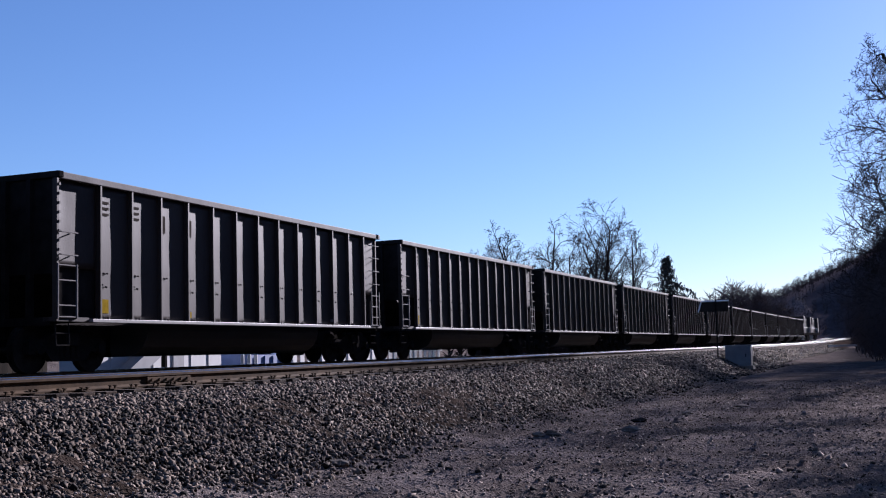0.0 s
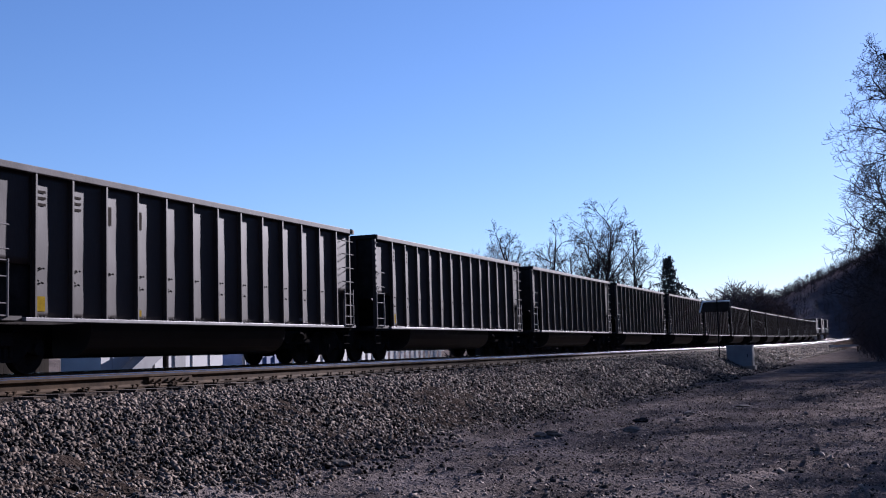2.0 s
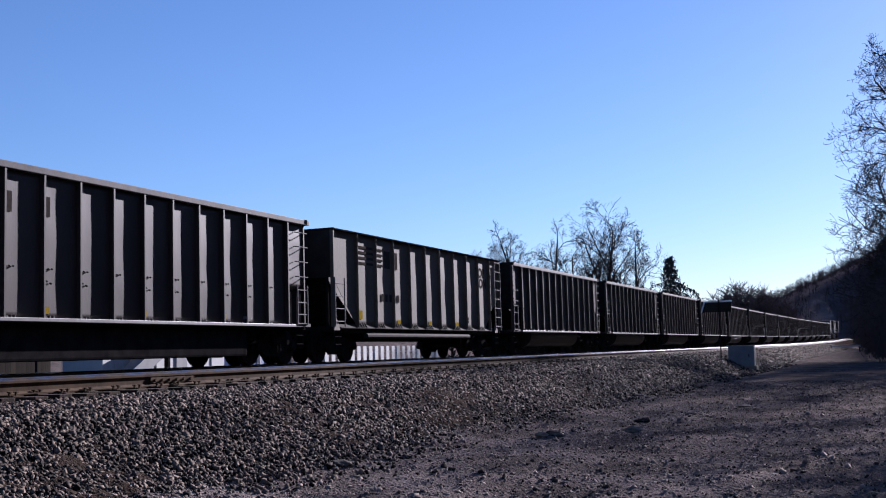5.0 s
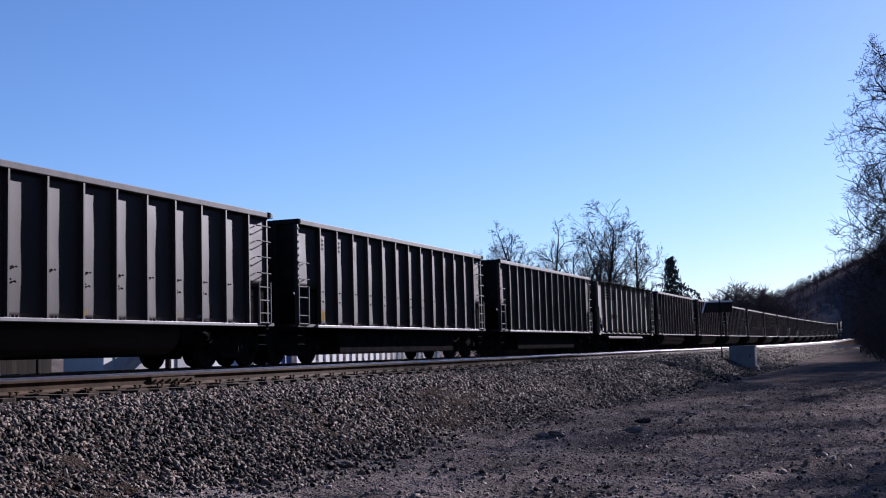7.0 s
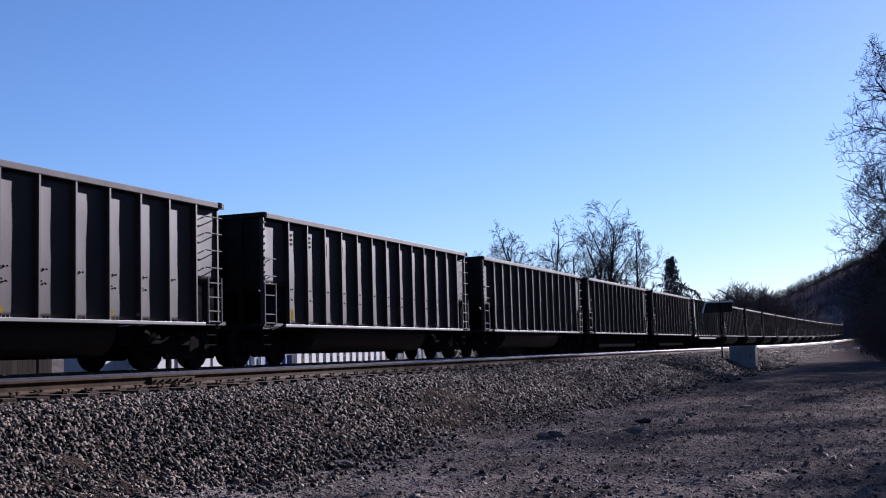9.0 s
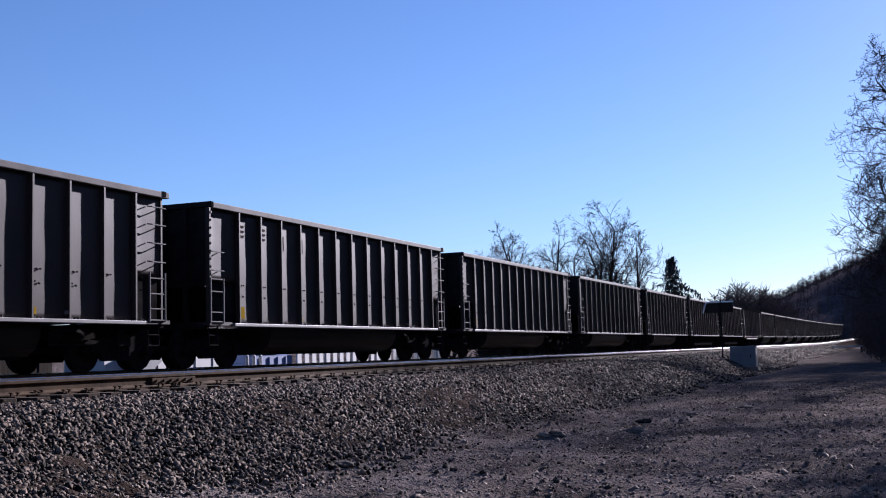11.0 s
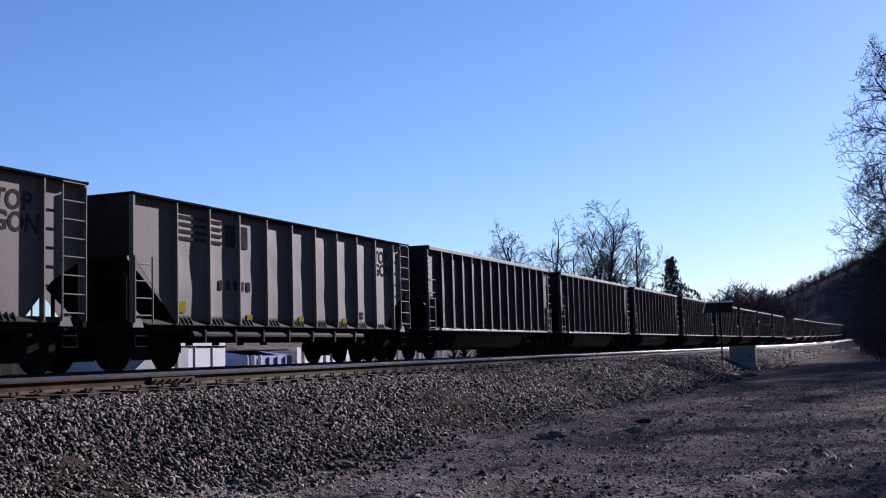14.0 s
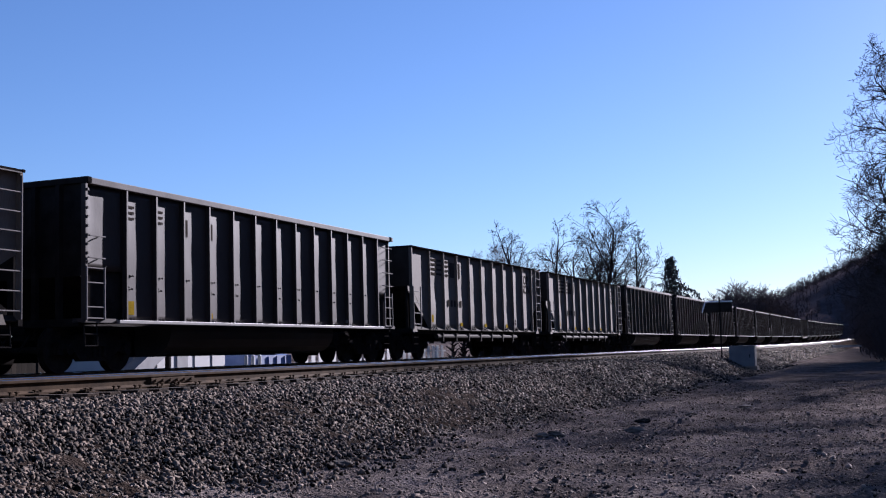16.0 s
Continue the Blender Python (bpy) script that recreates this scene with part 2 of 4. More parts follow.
def truck(parent, y):
    """A two-axle truck under a car: side frames, bolster, springs and wheelsets."""
    if not TRUCK_MESH:
        ring = [(-1.12, 0.36), (-1.12, 0.60), (-0.98, 0.66), (-0.72, 0.64), (-0.42, 0.78), (0.42, 0.78), (0.72, 0.64), (0.98, 0.66), (1.12, 0.60), (1.12, 0.36),
                (0.98, 0.34), (0.68, 0.42), (0.48, 0.22), (-0.48, 0.22), (-0.68, 0.42), (-0.98, 0.34)]
        for s in (1, -1):
            bm = bmesh.new()
            prism(bm, ring, "x", s * 0.96 - 0.07, s * 0.96 + 0.07)
            for q in (-0.89, 0.89):
                rod(bm, (s * 0.98, q, 0.46), (s * 1.12, q, 0.46), 0.11, 10)
            TRUCK_MESH["side_frame", s] = mesh_of("side_frame", bm, M_UNDER)
            bm = bmesh.new()
            for q in (-0.24, -0.08, 0.08, 0.24):
                rod(bm, (s * 1.02, q, 0.3), (s * 1.02, q, 0.55), 0.06, 8)
            TRUCK_MESH["spring_nest", s] = mesh_of("spring_nest", bm, M_UNDER)
        TRUCK_MESH["bolster"] = mesh_of("bolster", boxes((-1.15, 1.15, -0.2, 0.2, 0.52, 0.78), (-0.35, 0.35, -0.25, 0.25, 0.7, 0.9), bevel=0.02), M_UNDER)
        bm = bmesh.new()
        rod(bm, (-1.05, 0, 0), (1.05, 0, 0), 0.075, 10)
        for s in (1, -1):
            rod(bm, (s * 0.70, 0, 0), (s * 0.73, 0, 0), 0.482, 28)
            rod(bm, (s * 0.73, 0, 0), (s * 0.835, 0, 0), 0.457, 28)
            rod(bm, (s * 0.835, 0, 0), (s * 0.842, 0, 0), 0.40, 28, 0.39)
            rod(bm, (s * 0.835, 0, 0), (s * 0.88, 0, 0), 0.13, 12)
            for k in range(3):
                a = k * 2.094
                rod(bm, (s * 0.83, 0.27 * math.cos(a), 0.27 * math.sin(a)), (s * 0.848, 0.27 * math.cos(a), 0.27 * math.sin(a)), 0.05, 8)
        TRUCK_MESH["wheelset"] = mesh_of("wheelset", bm, M_WHEEL)
    t = part("truck", TRUCK_MESH["bolster"], None, parent, "cast steel two-axle truck", pose(0, y, 0))
    for s in (1, -1):
        part("side_frame", TRUCK_MESH["side_frame", s], None, t)
        part("spring_nest", TRUCK_MESH["spring_nest", s], None, t)
    for q in (-0.89, 0.89):
        part("wheelset", TRUCK_MESH["wheelset"], None, t, "", pose(0, q, 0.457))


def coupler(parent, y, s):
    bm = boxes((-0.12, 0.12, min(y, y + s * 0.62), max(y, y + s * 0.62), 0.76, 0.94), (-0.2, 0.16, min(y + s * 0.55, y + s * 0.9), max(y + s * 0.55, y + s * 0.9), 0.70, 1.0), bevel=0.03)
    part("coupler", bm, M_UNDER, parent)
    bm = bmesh.new()
    pts = [Vector((0.3, y + s * (0.1 + 0.2 * i), 0.75 - 0.34 * math.sin(math.pi * i / 4.3))) for i in range(5)]
    for a, b in zip(pts, pts[1:]):
        rod(bm, a, b, 0.025)
    part("brake_hose", bm, M_UNDER, parent)


def text_mesh(words, size):
    cu = bpy.data.curves.new("lettering", "FONT")
    cu.body, cu.size, cu.extrude, cu.offset, cu.shear = words, size, 0.002, 0.014, 0.1
    ob = new("lettering", cu)
    me = bpy.data.meshes.new_from_object(ob.evaluated_get(bpy.context.evaluated_depsgraph_get()))
    bpy.data.objects.remove(ob)
    me.materials.clear()
    me.materials.append(M_MARK)
    return me


def tub_gondola(name, tub, paint, seed):
    """A dark steel coal gondola with thirteen posts a side; tub: with the two bath-tub floor pans between the trucks."""
    c = new(name)
    posts = [1.13 + 1.0125 * i for i in range(13)]
    edges = [-0.13] + posts + [LB - 0.3]
    for s in (1, -1):
        bm = bmesh.new()
        sheet(bm, s * 1.50, posts[0], posts[-1], 1.0, 3.74, edges, 0.005, seed + s)
        sheet(bm, s * 1.50, -0.12, posts[0], 2.02, 3.74, edges, 0.012, seed + s)
        sheet(bm, s * 1.50, posts[-1], LB - 0.3, 1.98, 3.74, edges, 0.012, seed + s)
        sd = part("side_sheet", bm, paint, c, "weathered dark steel side sheet")
        lo, hi = min(s * 1.49, s * 1.60), max(s * 1.49, s * 1.60)
        for i, y in enumerate(posts):
            bm = boxes((lo, hi, y - 0.022, y + 0.022, 1.03, 3.72))
            box(bm, min(s * 1.49, s * 1.512), max(s * 1.49, s * 1.512), y - 0.05, y + 0.05, 1.03, 3.72)
            box(bm, min(s * 1.585, s * 1.60), max(s * 1.585, s * 1.60), y - 0.024, y + 0.024, 1.03, 3.72)
            for q in (0.1, 0.2, 0.3):
                rod(bm, (s * 1.50, y + q, 1.06), (s * 1.54, y + q + 0.02, 1.06), 0.02, 4)
                rod(bm, (s * 1.50, y + q - 0.02, 1.97), (s * 1.535, y + q - 0.02, 1.955), 0.016, 4)
            for q, z in ((0.12, 1.74), (0.24, 1.70)) if i % 3 < 2 else ():
                rod(bm, (s * 1.50, y + q, z), (s * 1.545, y + q, z - 0.02), 0.018, 4)
            part("post", bm, paint, sd)
        for y in (-0.17, LB - 0.335):
            out = 1.60 if y < 1 else 1.525
            bm = boxes((min(s * 1.49, s * out), max(s * 1.49, s * out), y, y + 0.055, 1.0, 3.72))
            for k in range(9 if y < 1 else 0):
                box(bm, min(s * 1.56, s * 1.612), max(s * 1.56, s * 1.612), y + 0.05, y + 0.09, 2.14 + 0.18 * k, 2.19 + 0.18 * k)
            part("corner_post", bm, paint, sd)
        part("top_chord", boxes((min(s * 1.46, s * 1.61), max(s * 1.46, s * 1.61), -0.06, LB - 0.14, 3.72, 3.85), bevel=0.012), M_RIM, c, "worn light steel top rim")
        part("side_sill", boxes((min(s * 1.38, s * 1.66), max(s * 1.38, s * 1.66), 0.8, LB - 1.035, 0.965, 1.035), bevel=0.008), M_SILL, c, "bright worn side sill")
        for ya, yb in ((-0.2, 0.78), (LB - 1.015, LB - 0.1)):
            part("end_sill", boxes((min(s * 1.3, s * 1.58), max(s * 1.3, s * 1.58), ya, yb, 0.98, 1.06)), paint, c)
        # added dark panels: keep the end bays black, hiding the sunlit far side
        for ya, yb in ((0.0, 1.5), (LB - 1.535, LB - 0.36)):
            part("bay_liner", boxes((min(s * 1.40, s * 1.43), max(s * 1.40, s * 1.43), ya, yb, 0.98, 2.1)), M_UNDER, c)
        # ladders and grab irons
        for y0, y1 in ((-0.14, 0.40), (LB - 0.835, LB - 0.295)):
            ladder(c, s * 1.60, y0, y1, 1.03, 2.08, (1.06, 1.28, 1.76, 2.05) if y0 < 1 else (1.06, 1.3, 1.62, 1.95))
            for z in (2.27, 2.71) if y0 < 1 else (2.32, 2.72, 3.12, 3.5):
                part("grab_iron", made(grab, s * 1.50, y0 + 0.06, y1, z, s * 0.12), M_RIM, c)
            bm = bmesh.new()
            for y in (y0 + 0.04, y0 + 0.42):
                rod(bm, (s * 1.5, y, 0.98), (s * 1.52, y, 0.52), 0.016)
            rod(bm, (s * 1.52, y0 + 0.04, 0.52), (s * 1.52, y0 + 0.42, 0.52), 0.016), rod(bm, (s * 1.52, y0 + 0.04, 0.75), (s * 1.52, y0 + 0.42, 0.75), 0.016)
            part("stirrup", bm, M_UNDER, c)
    # ends take near-black instead of the paint: their shade is in the colour
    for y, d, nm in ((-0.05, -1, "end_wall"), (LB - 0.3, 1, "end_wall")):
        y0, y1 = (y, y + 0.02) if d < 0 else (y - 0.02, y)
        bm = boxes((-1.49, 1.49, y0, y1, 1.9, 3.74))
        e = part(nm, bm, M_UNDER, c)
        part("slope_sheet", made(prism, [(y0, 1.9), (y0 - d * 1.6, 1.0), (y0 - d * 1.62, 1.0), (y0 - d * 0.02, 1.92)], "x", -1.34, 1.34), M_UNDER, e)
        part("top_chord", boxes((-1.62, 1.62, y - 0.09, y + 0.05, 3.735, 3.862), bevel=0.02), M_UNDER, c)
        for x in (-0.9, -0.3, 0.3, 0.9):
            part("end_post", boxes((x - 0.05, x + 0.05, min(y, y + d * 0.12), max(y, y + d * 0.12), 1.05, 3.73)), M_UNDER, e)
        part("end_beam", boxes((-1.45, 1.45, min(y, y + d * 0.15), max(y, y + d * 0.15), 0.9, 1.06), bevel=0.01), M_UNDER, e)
        coupler(c, y + d * 0.12, d)
    if tub:
        for s in (1, -1):
            ring = [(s * 0.35, 0.97), (s * 1.32, 0.97), (s * 1.34, 0.82), (s * 1.30, 0.66), (s * 1.20, 0.48), (s * 1.02, 0.35), (s * 0.8, 0.29), (s * 0.4, 0.29), (s * 0.35, 0.4)]
            bm = made(prism, ring, "y", 3.0, 10.75)
            part("floor_tub", bm, M_TUB, c, "rounded steel floor pan between the trucks")
    else:
        part("floor", boxes((-1.38, 1.38, 0.9, LB - 1.2, 0.9, 0.98)), M_UNDER, c)
        part("side_girder", boxes((-1.36, 1.36, 2.6, 11.6, 0.24, 0.9), bevel=0.05), M_UNDER, c)
    part("center_sill", boxes((-0.28, 0.28, -0.1, LB - 0.2, 0.66, 0.97)), M_UNDER, c)
    bm = bmesh.new()
    rod(bm, (0.9, 11.6, 0.72), (0.9, 12.3, 0.72), 0.16, 12), rod(bm, (1.1, 11.2, 0.55), (1.1, 12.6, 0.55), 0.02)
    part("brake_cylinder", bm, M_UNDER, c)
    for y in (0.86, LB - 1.085):
        truck(c, y)
    # paint marks on the side that is seen
    part("yellow_patch", boxes((1.502, 1.505, 1.17, 1.47, 1.16, 1.44)), M_YELLOW, c, "yellow safety patch")
    for y in (4.35, 7.35, 10.4):
        part("yellow_patch", boxes((1.502, 1.505, y - 0.14, y + 0.04, 1.12, 1.25)), M_YELLOW, c)
    for y in (1.24, 2.24):
        for z in (3.38, 3.26, 3.14):
            part("stripe", boxes((1.502, 1.504, y - 0.02, y + 0.24, z, z + 0.05)), M_MARK, c, "faded painted stripe")
    for y in (3.22, 4.22):
        part("emblem", boxes((1.502, 1.504, y - 0.02, y + 0.19, 2.95, 3.33), bevel=0.0), M_MARK, c, "faded painted emblem")
    part("release_valve", boxes((1.5, 1.58, 11.18, 11.27, 1.13, 1.2), bevel=0.01), M_RIM, c)
    return c


def ribbed_gondola(name, seed, pipe_joints, paint, L=14.27, top=3.70):
    """A faded grey rebuilt gondola: wide bays, thin rim, a pipe along the sill and sloped open ends."""
    c = new(name)
    gusset_me = {s: mesh_of("gusset", made(prism, [(s * 1.50, 1.15), (s * 1.59, 0.99), (s * 1.50, 0.99)], "y", 0, 0.03), M_UNDERGREY) for s in (1, -1)}
    posts = [1.57 + (L - 4.03) / 8 * i for i in range(9)] + [L - 1.17]
    edges = [0.0] + posts + [L]
    for s in (1, -1):
        bm = bmesh.new()
        sheet(bm, s * 1.50, posts[0], posts[-2], 1.06, top, edges, 0.011, seed + s)
        for ring in ([(0.02, top), (0.02, 2.5), (0.35, 2.2), (posts[0], 1.06), (posts[0], top)], [(L - 0.02, top), (L - 0.02, 2.2), (L - 0.87, 1.75), (L - 1.57, 1.06), (posts[-2], 1.06), (posts[-2], top)]):
            prism(bm, ring, "x", min(s * 1.488, s * 1.50), max(s * 1.488, s * 1.50))
        sd = part("side_sheet", bm, paint, c, "faded grey side sheet with buckled bays")
        lo, hi = min(s * 1.49, s * 1.60), max(s * 1.49, s * 1.60)
        for y in posts:
            bm = boxes((lo, hi, y - 0.015, y + 0.015, 1.0, top - 0.01))
            box(bm, min(s * 1.588, s * 1.60), max(s * 1.588, s * 1.60), y - 0.018, y + 0.018, 1.0, top - 0.01)
            part("post", bm, paint, sd)
        for y in (0.0, L - 0.06):
            part("corner_post", boxes((lo, hi, y, y + 0.06, 1.0, top - 0.01)), paint, sd)
        part("top_chord", boxes((min(s * 1.47, s * 1.615), max(s * 1.47, s * 1.615), -0.04, L + 0.04, top - 0.015, top + 0.035), bevel=0.01), M_UNDER, c, "thin dark top rim")
        # sloped foot of the side with its gussets
        prof = [(s * 1.49, 1.08), (s * 1.575, 0.985), (s * 1.575, 0.965), (s * 1.43, 0.955), (s * 1.43, 0.84), (s * 1.38, 0.84), (s * 1.38, 1.08)]
        part("side_sill", made(prism, prof, "y", 0.1, L - 0.1), M_UNDERGREY, c)
        for y0 in posts[:-1]:
            for q in (0.1, 0.26, 0.42, 0.58):
                part("gusset", gusset_me[s], None, sd, "", pose(0, y0 + q, 0))
        bm = bmesh.new()
        rod(bm, (s * 1.5, 2.2, 0.75), (s * 1.5, 10.9, 0.75), 0.085, 10)
        pipe = part("sill_pipe", bm, M_UNDERGREY, c, "long dull pipe under the side sill")
        if pipe_joints:
            for i in range(7):
                part("bracket", boxes((min(s * 1.40, s * 1.60), max(s * 1.40, s * 1.60), 2.6 + 1.28 * i, 2.66 + 1.28 * i, 0.58, 0.88)), M_UNDERGREY, pipe)
        for y0, y1 in ((0.02, 0.62), (L - 0.72, L - 0.05)):
            ladder(c, s * 1.62, y0, y1, 1.0, top - 0.08 if y0 > 5 else 2.4, [1.15 + 0.36 * k for k in range(8 if y0 > 5 else 4)])
            bm = bmesh.new()
            for y in (y0 + 0.1, y0 + 0.5):
                rod(bm, (s * 1.5, y, 0.95), (s * 1.54, y, 0.5), 0.016)
            rod(bm, (s * 1.54, y0 + 0.1, 0.5), (s * 1.54, y0 + 0.5, 0.5), 0.016), rod(bm, (s * 1.54, y0 + 0.1, 0.72), (s * 1.54, y0 + 0.5, 0.72), 0.016)
            part("stirrup", bm, M_UNDER, c)
            bm = made(prism, [(y0 - 0.05, 0.9), (y0 + 0.32, 0.9), (y0 + 0.22, 1.12), (y0 + 0.08, 1.25)], "x", min(s * 1.55, s * 1.6), max(s * 1.55, s * 1.6))
            part("jacking_lug", bm, paint, c)
    for y, d in ((0.0, -1), (L, 1)):
        y0, y1 = (y, y + 0.02) if d < 0 else (y - 0.02, y)
        bm = boxes((-1.49, 1.49, y0, y1, 2.4, top - 0.01))
        # darker steel than the sides: puts the end's shade into its colour
        e = part("end_wall", bm, M_UNDERGREY, c, "end wall darkened for shade")
        part("slope_sheet", made(prism, [(y0, 2.4), (y0 - d * 1.9, 1.05), (y0 - d * 1.93, 1.05), (y0 - d * 0.02, 2.43)], "x", -1.34, 1.34), M_UNDER, e)
        part("top_chord", boxes((-1.625, 1.625, y - 0.04, y + 0.04, top - 0.01, top + 0.04), bevel=0.01), M_UNDER, c)
        for x in (-1.38, 1.38, -0.5, 0.5):
            part("end_post", boxes((x - 0.04, x + 0.04, y0 - 0.01, y1 + 0.01, 1.0, 2.4)), M_UNDER, e)
        part("end_beam", boxes((-1.5, 1.5, min(y, y + d * 0.12), max(y, y + d * 0.12), 0.88, 1.02), bevel=0.01), M_UNDER, e)
        coupler(c, y + d * 0.1, d)
    part("floor", boxes((-1.38, 1.38, 1.9, 12.4, 0.9, 1.06)), M_UNDER, c)
    part("center_sill", boxes((-0.28, 0.28, -0.05, L + 0.05, 0.62, 0.95)), M_UNDER, c)
    for y in (1.35, L - 1.32):
        truck(c, y)
    part("yellow_patch", boxes((1.502, 1.505, 1.72, 2.0, 1.25, 1.5)), M_YELLOW, c, "yellow safety patch")
    for y in (4.6, 7.2, 9.75):
        part("yellow_patch", boxes((1.502, 1.505, y - 0.05, y + 0.2, 1.13, 1.26)), M_YELLOW, c)
    for z in (3.36, 3.2, 3.04, 2.88):
        for ya, yb in ((1.62, 2.8), (2.9, 3.5)):
            part("stripe", boxes((1.502, 1.504, ya, yb, z, z + 0.075)), M_MARK, c, "faded dark painted stripe")
    for ya, yb in ((3.62, 4.05), (4.22, 4.62)):
        part("emblem", boxes((1.502, 1.504, ya, yb, 2.86, 3.4)), M_MARK, c, "faded dark painted emblem")
    for k in range(5):
        part("number_bar", boxes((1.502, 1.504, 3.35 + 0.3 * k, 3.52 + 0.3 * k, 1.82, 2.05)), M_MARK, c, "faded number bar")
    for words, z in (("TOP", 3.02), ("GON", 2.62)):
        part("lettering", text_mesh(words, 0.5), None, c, "faded dark capital letters", Matrix.Translation((1.503, 11.86, z)) @ pose(0, 0, 0, 90, 0, 90))
    for z in (1.25, 1.37):
        part("data_bar", boxes((1.502, 1.504, 10.75, 11.05, z, z + 0.09)), M_MARK, c)
    return c


M_TUB = material("tub_steel", (0.007, 0.0063, 0.006), (0.017, 0.0155, 0.0145), 0.42, 0, 2, 30, 0.15, 0.004, spec=0.28)
M_UNDERGREY = material("sill_steel", (0.016, 0.013, 0.0105), (0.042, 0.035, 0.029), 0.8, 0, 2, 30, 0.2, 0.004, spec=0.03)

LABEL_A = "black weathered steel coal gondola with vertical ribs, rolling on the track"
LABEL_B = "faded grey steel coal gondola with wide ribs and dark stripes, rolling"
LABEL_C = "black weathered coal gondola without floor tubs, rolling on the track"
tub_car = tagged(tub_gondola("coal_gondola", True, M_PAINT, 3.0), LABEL_A, "rail car", "cars of the coal train")
flat_car = tagged(tub_gondola("coal_gondola", False, M_PAINT, 9.0), LABEL_C, "rail car", "cars of the coal train")
pipe_car = tagged(ribbed_gondola("coal_gondola", 5.0, True, M_GREYPAINT), LABEL_B, "rail car", "cars of the coal train")
plain_car = tagged(ribbed_gondola("coal_gondola", 14.0, False, M_BROWNPAINT, 14.42, 3.77), "dusty brown steel coal gondola with wide ribs and dark stripes, rolling", "rail car", "cars of the coal train")
SHIFT = {-17: 0.85, -16: 0.85, -15: 0.83, -14: 0.55, -13: 0.1, -12: 0.0, -11: 0.03, -9: 0.2, -8: 0.38, -7: 0.42, -6: 0.1, -5: 0.35, -3: 0.08, -2: 0.15}
CARS = [(pipe_car, -13), (plain_car, -4), (flat_car, -6), (tub_car, 0)]
for n in range(-17, 12):
    if n in (-13, -4, -6, 0):
        continue
    proto = pipe_car if n in (-14, -16) else flat_car if n == -5 else tub_car
    CARS.append((copy_thing(proto, pose(0, 0, 0)), n))


# ---- locomotives ----
def locomotive(name):
    c = new(name)
    part("frame", boxes((-1.5, 1.5, 0.3, 21.7, 1.1, 1.55), bevel=0.03), M_UNDER, c)
    part("hood", boxes((-0.95, 0.95, 0.9, 16.2, 1.55, 4.25), bevel=0.08), M_PAINT, c, "dark painted engine hood")
    part("radiator", boxes((-1.45, 1.45, 1.0, 4.6, 3.3, 4.55), bevel=0.1), M_PAINT, c)
    part("cab", boxes((-1.55, 1.55, 16.2, 19.2, 1.55, 4.6), bevel=0.12), M_PAINT, c)
    part("nose", boxes((-1.0, 1.0, 19.2, 21.2, 1.55, 3.2), bevel=0.1), M_PAINT, c)
    part("fuel_tank", boxes((-1.4, 1.4, 7.5, 14.5, 0.3, 1.1), bevel=0.15), M_UNDER, c)
    part("exhaust_stack", boxes((-0.35, 0.35, 9.5, 10.4, 4.2, 4.5), bevel=0.03), M_UNDER, c)
    part("rear_panel", boxes((-1.3, 1.3, 0.86, 0.9, 1.6, 4.1)), M_CASE, c, "light grey rear panel")
    for s in (1, -1):
        bm = bmesh.new()
        rod(bm, (s * 1.5, 0.5, 2.5), (s * 1.5, 16.2, 2.5), 0.02)
        for i in range(9):
            rod(bm, (s * 1.5, 0.5 + 1.95 * i, 1.5), (s * 1.5, 0.5 + 1.95 * i, 2.5), 0.018)
        part("handrail", bm, M_WHITE, c, "white painted handrail")
        part("steps", boxes((s * 1.35 - 0.15, s * 1.35 + 0.15, 0.0, 0.4, 0.4, 0.46), (s * 1.35 - 0.15, s * 1.35 + 0.15, 0.0, 0.4, 0.8, 0.86), (s * 1.35 - 0.15, s * 1.35 + 0.15, 0.0, 0.4, 1.2, 1.26)), M_WHITE, c)
    part("plow", boxes((-1.4, 1.4, 0.15, 0.3, 0.25, 1.3)), M_WHITE, c, "pale end plate")
    coupler(c, 0.3, -1)
    for y in (2.6, 4.4, 17.0, 18.8):
        truck(c, y)
    return c


loco = tagged(locomotive("locomotive"), "dark diesel locomotive with pale end plate, pulling the train", "locomotive", "locomotives")
LOCOS = [(loco, 12 * PITCH + 0.1), (copy_thing(loco, pose(0, 0, 0)), 12 * PITCH + 22.8)]


# ---- ballast and ties ----
rng = np.random.default_rng(7)


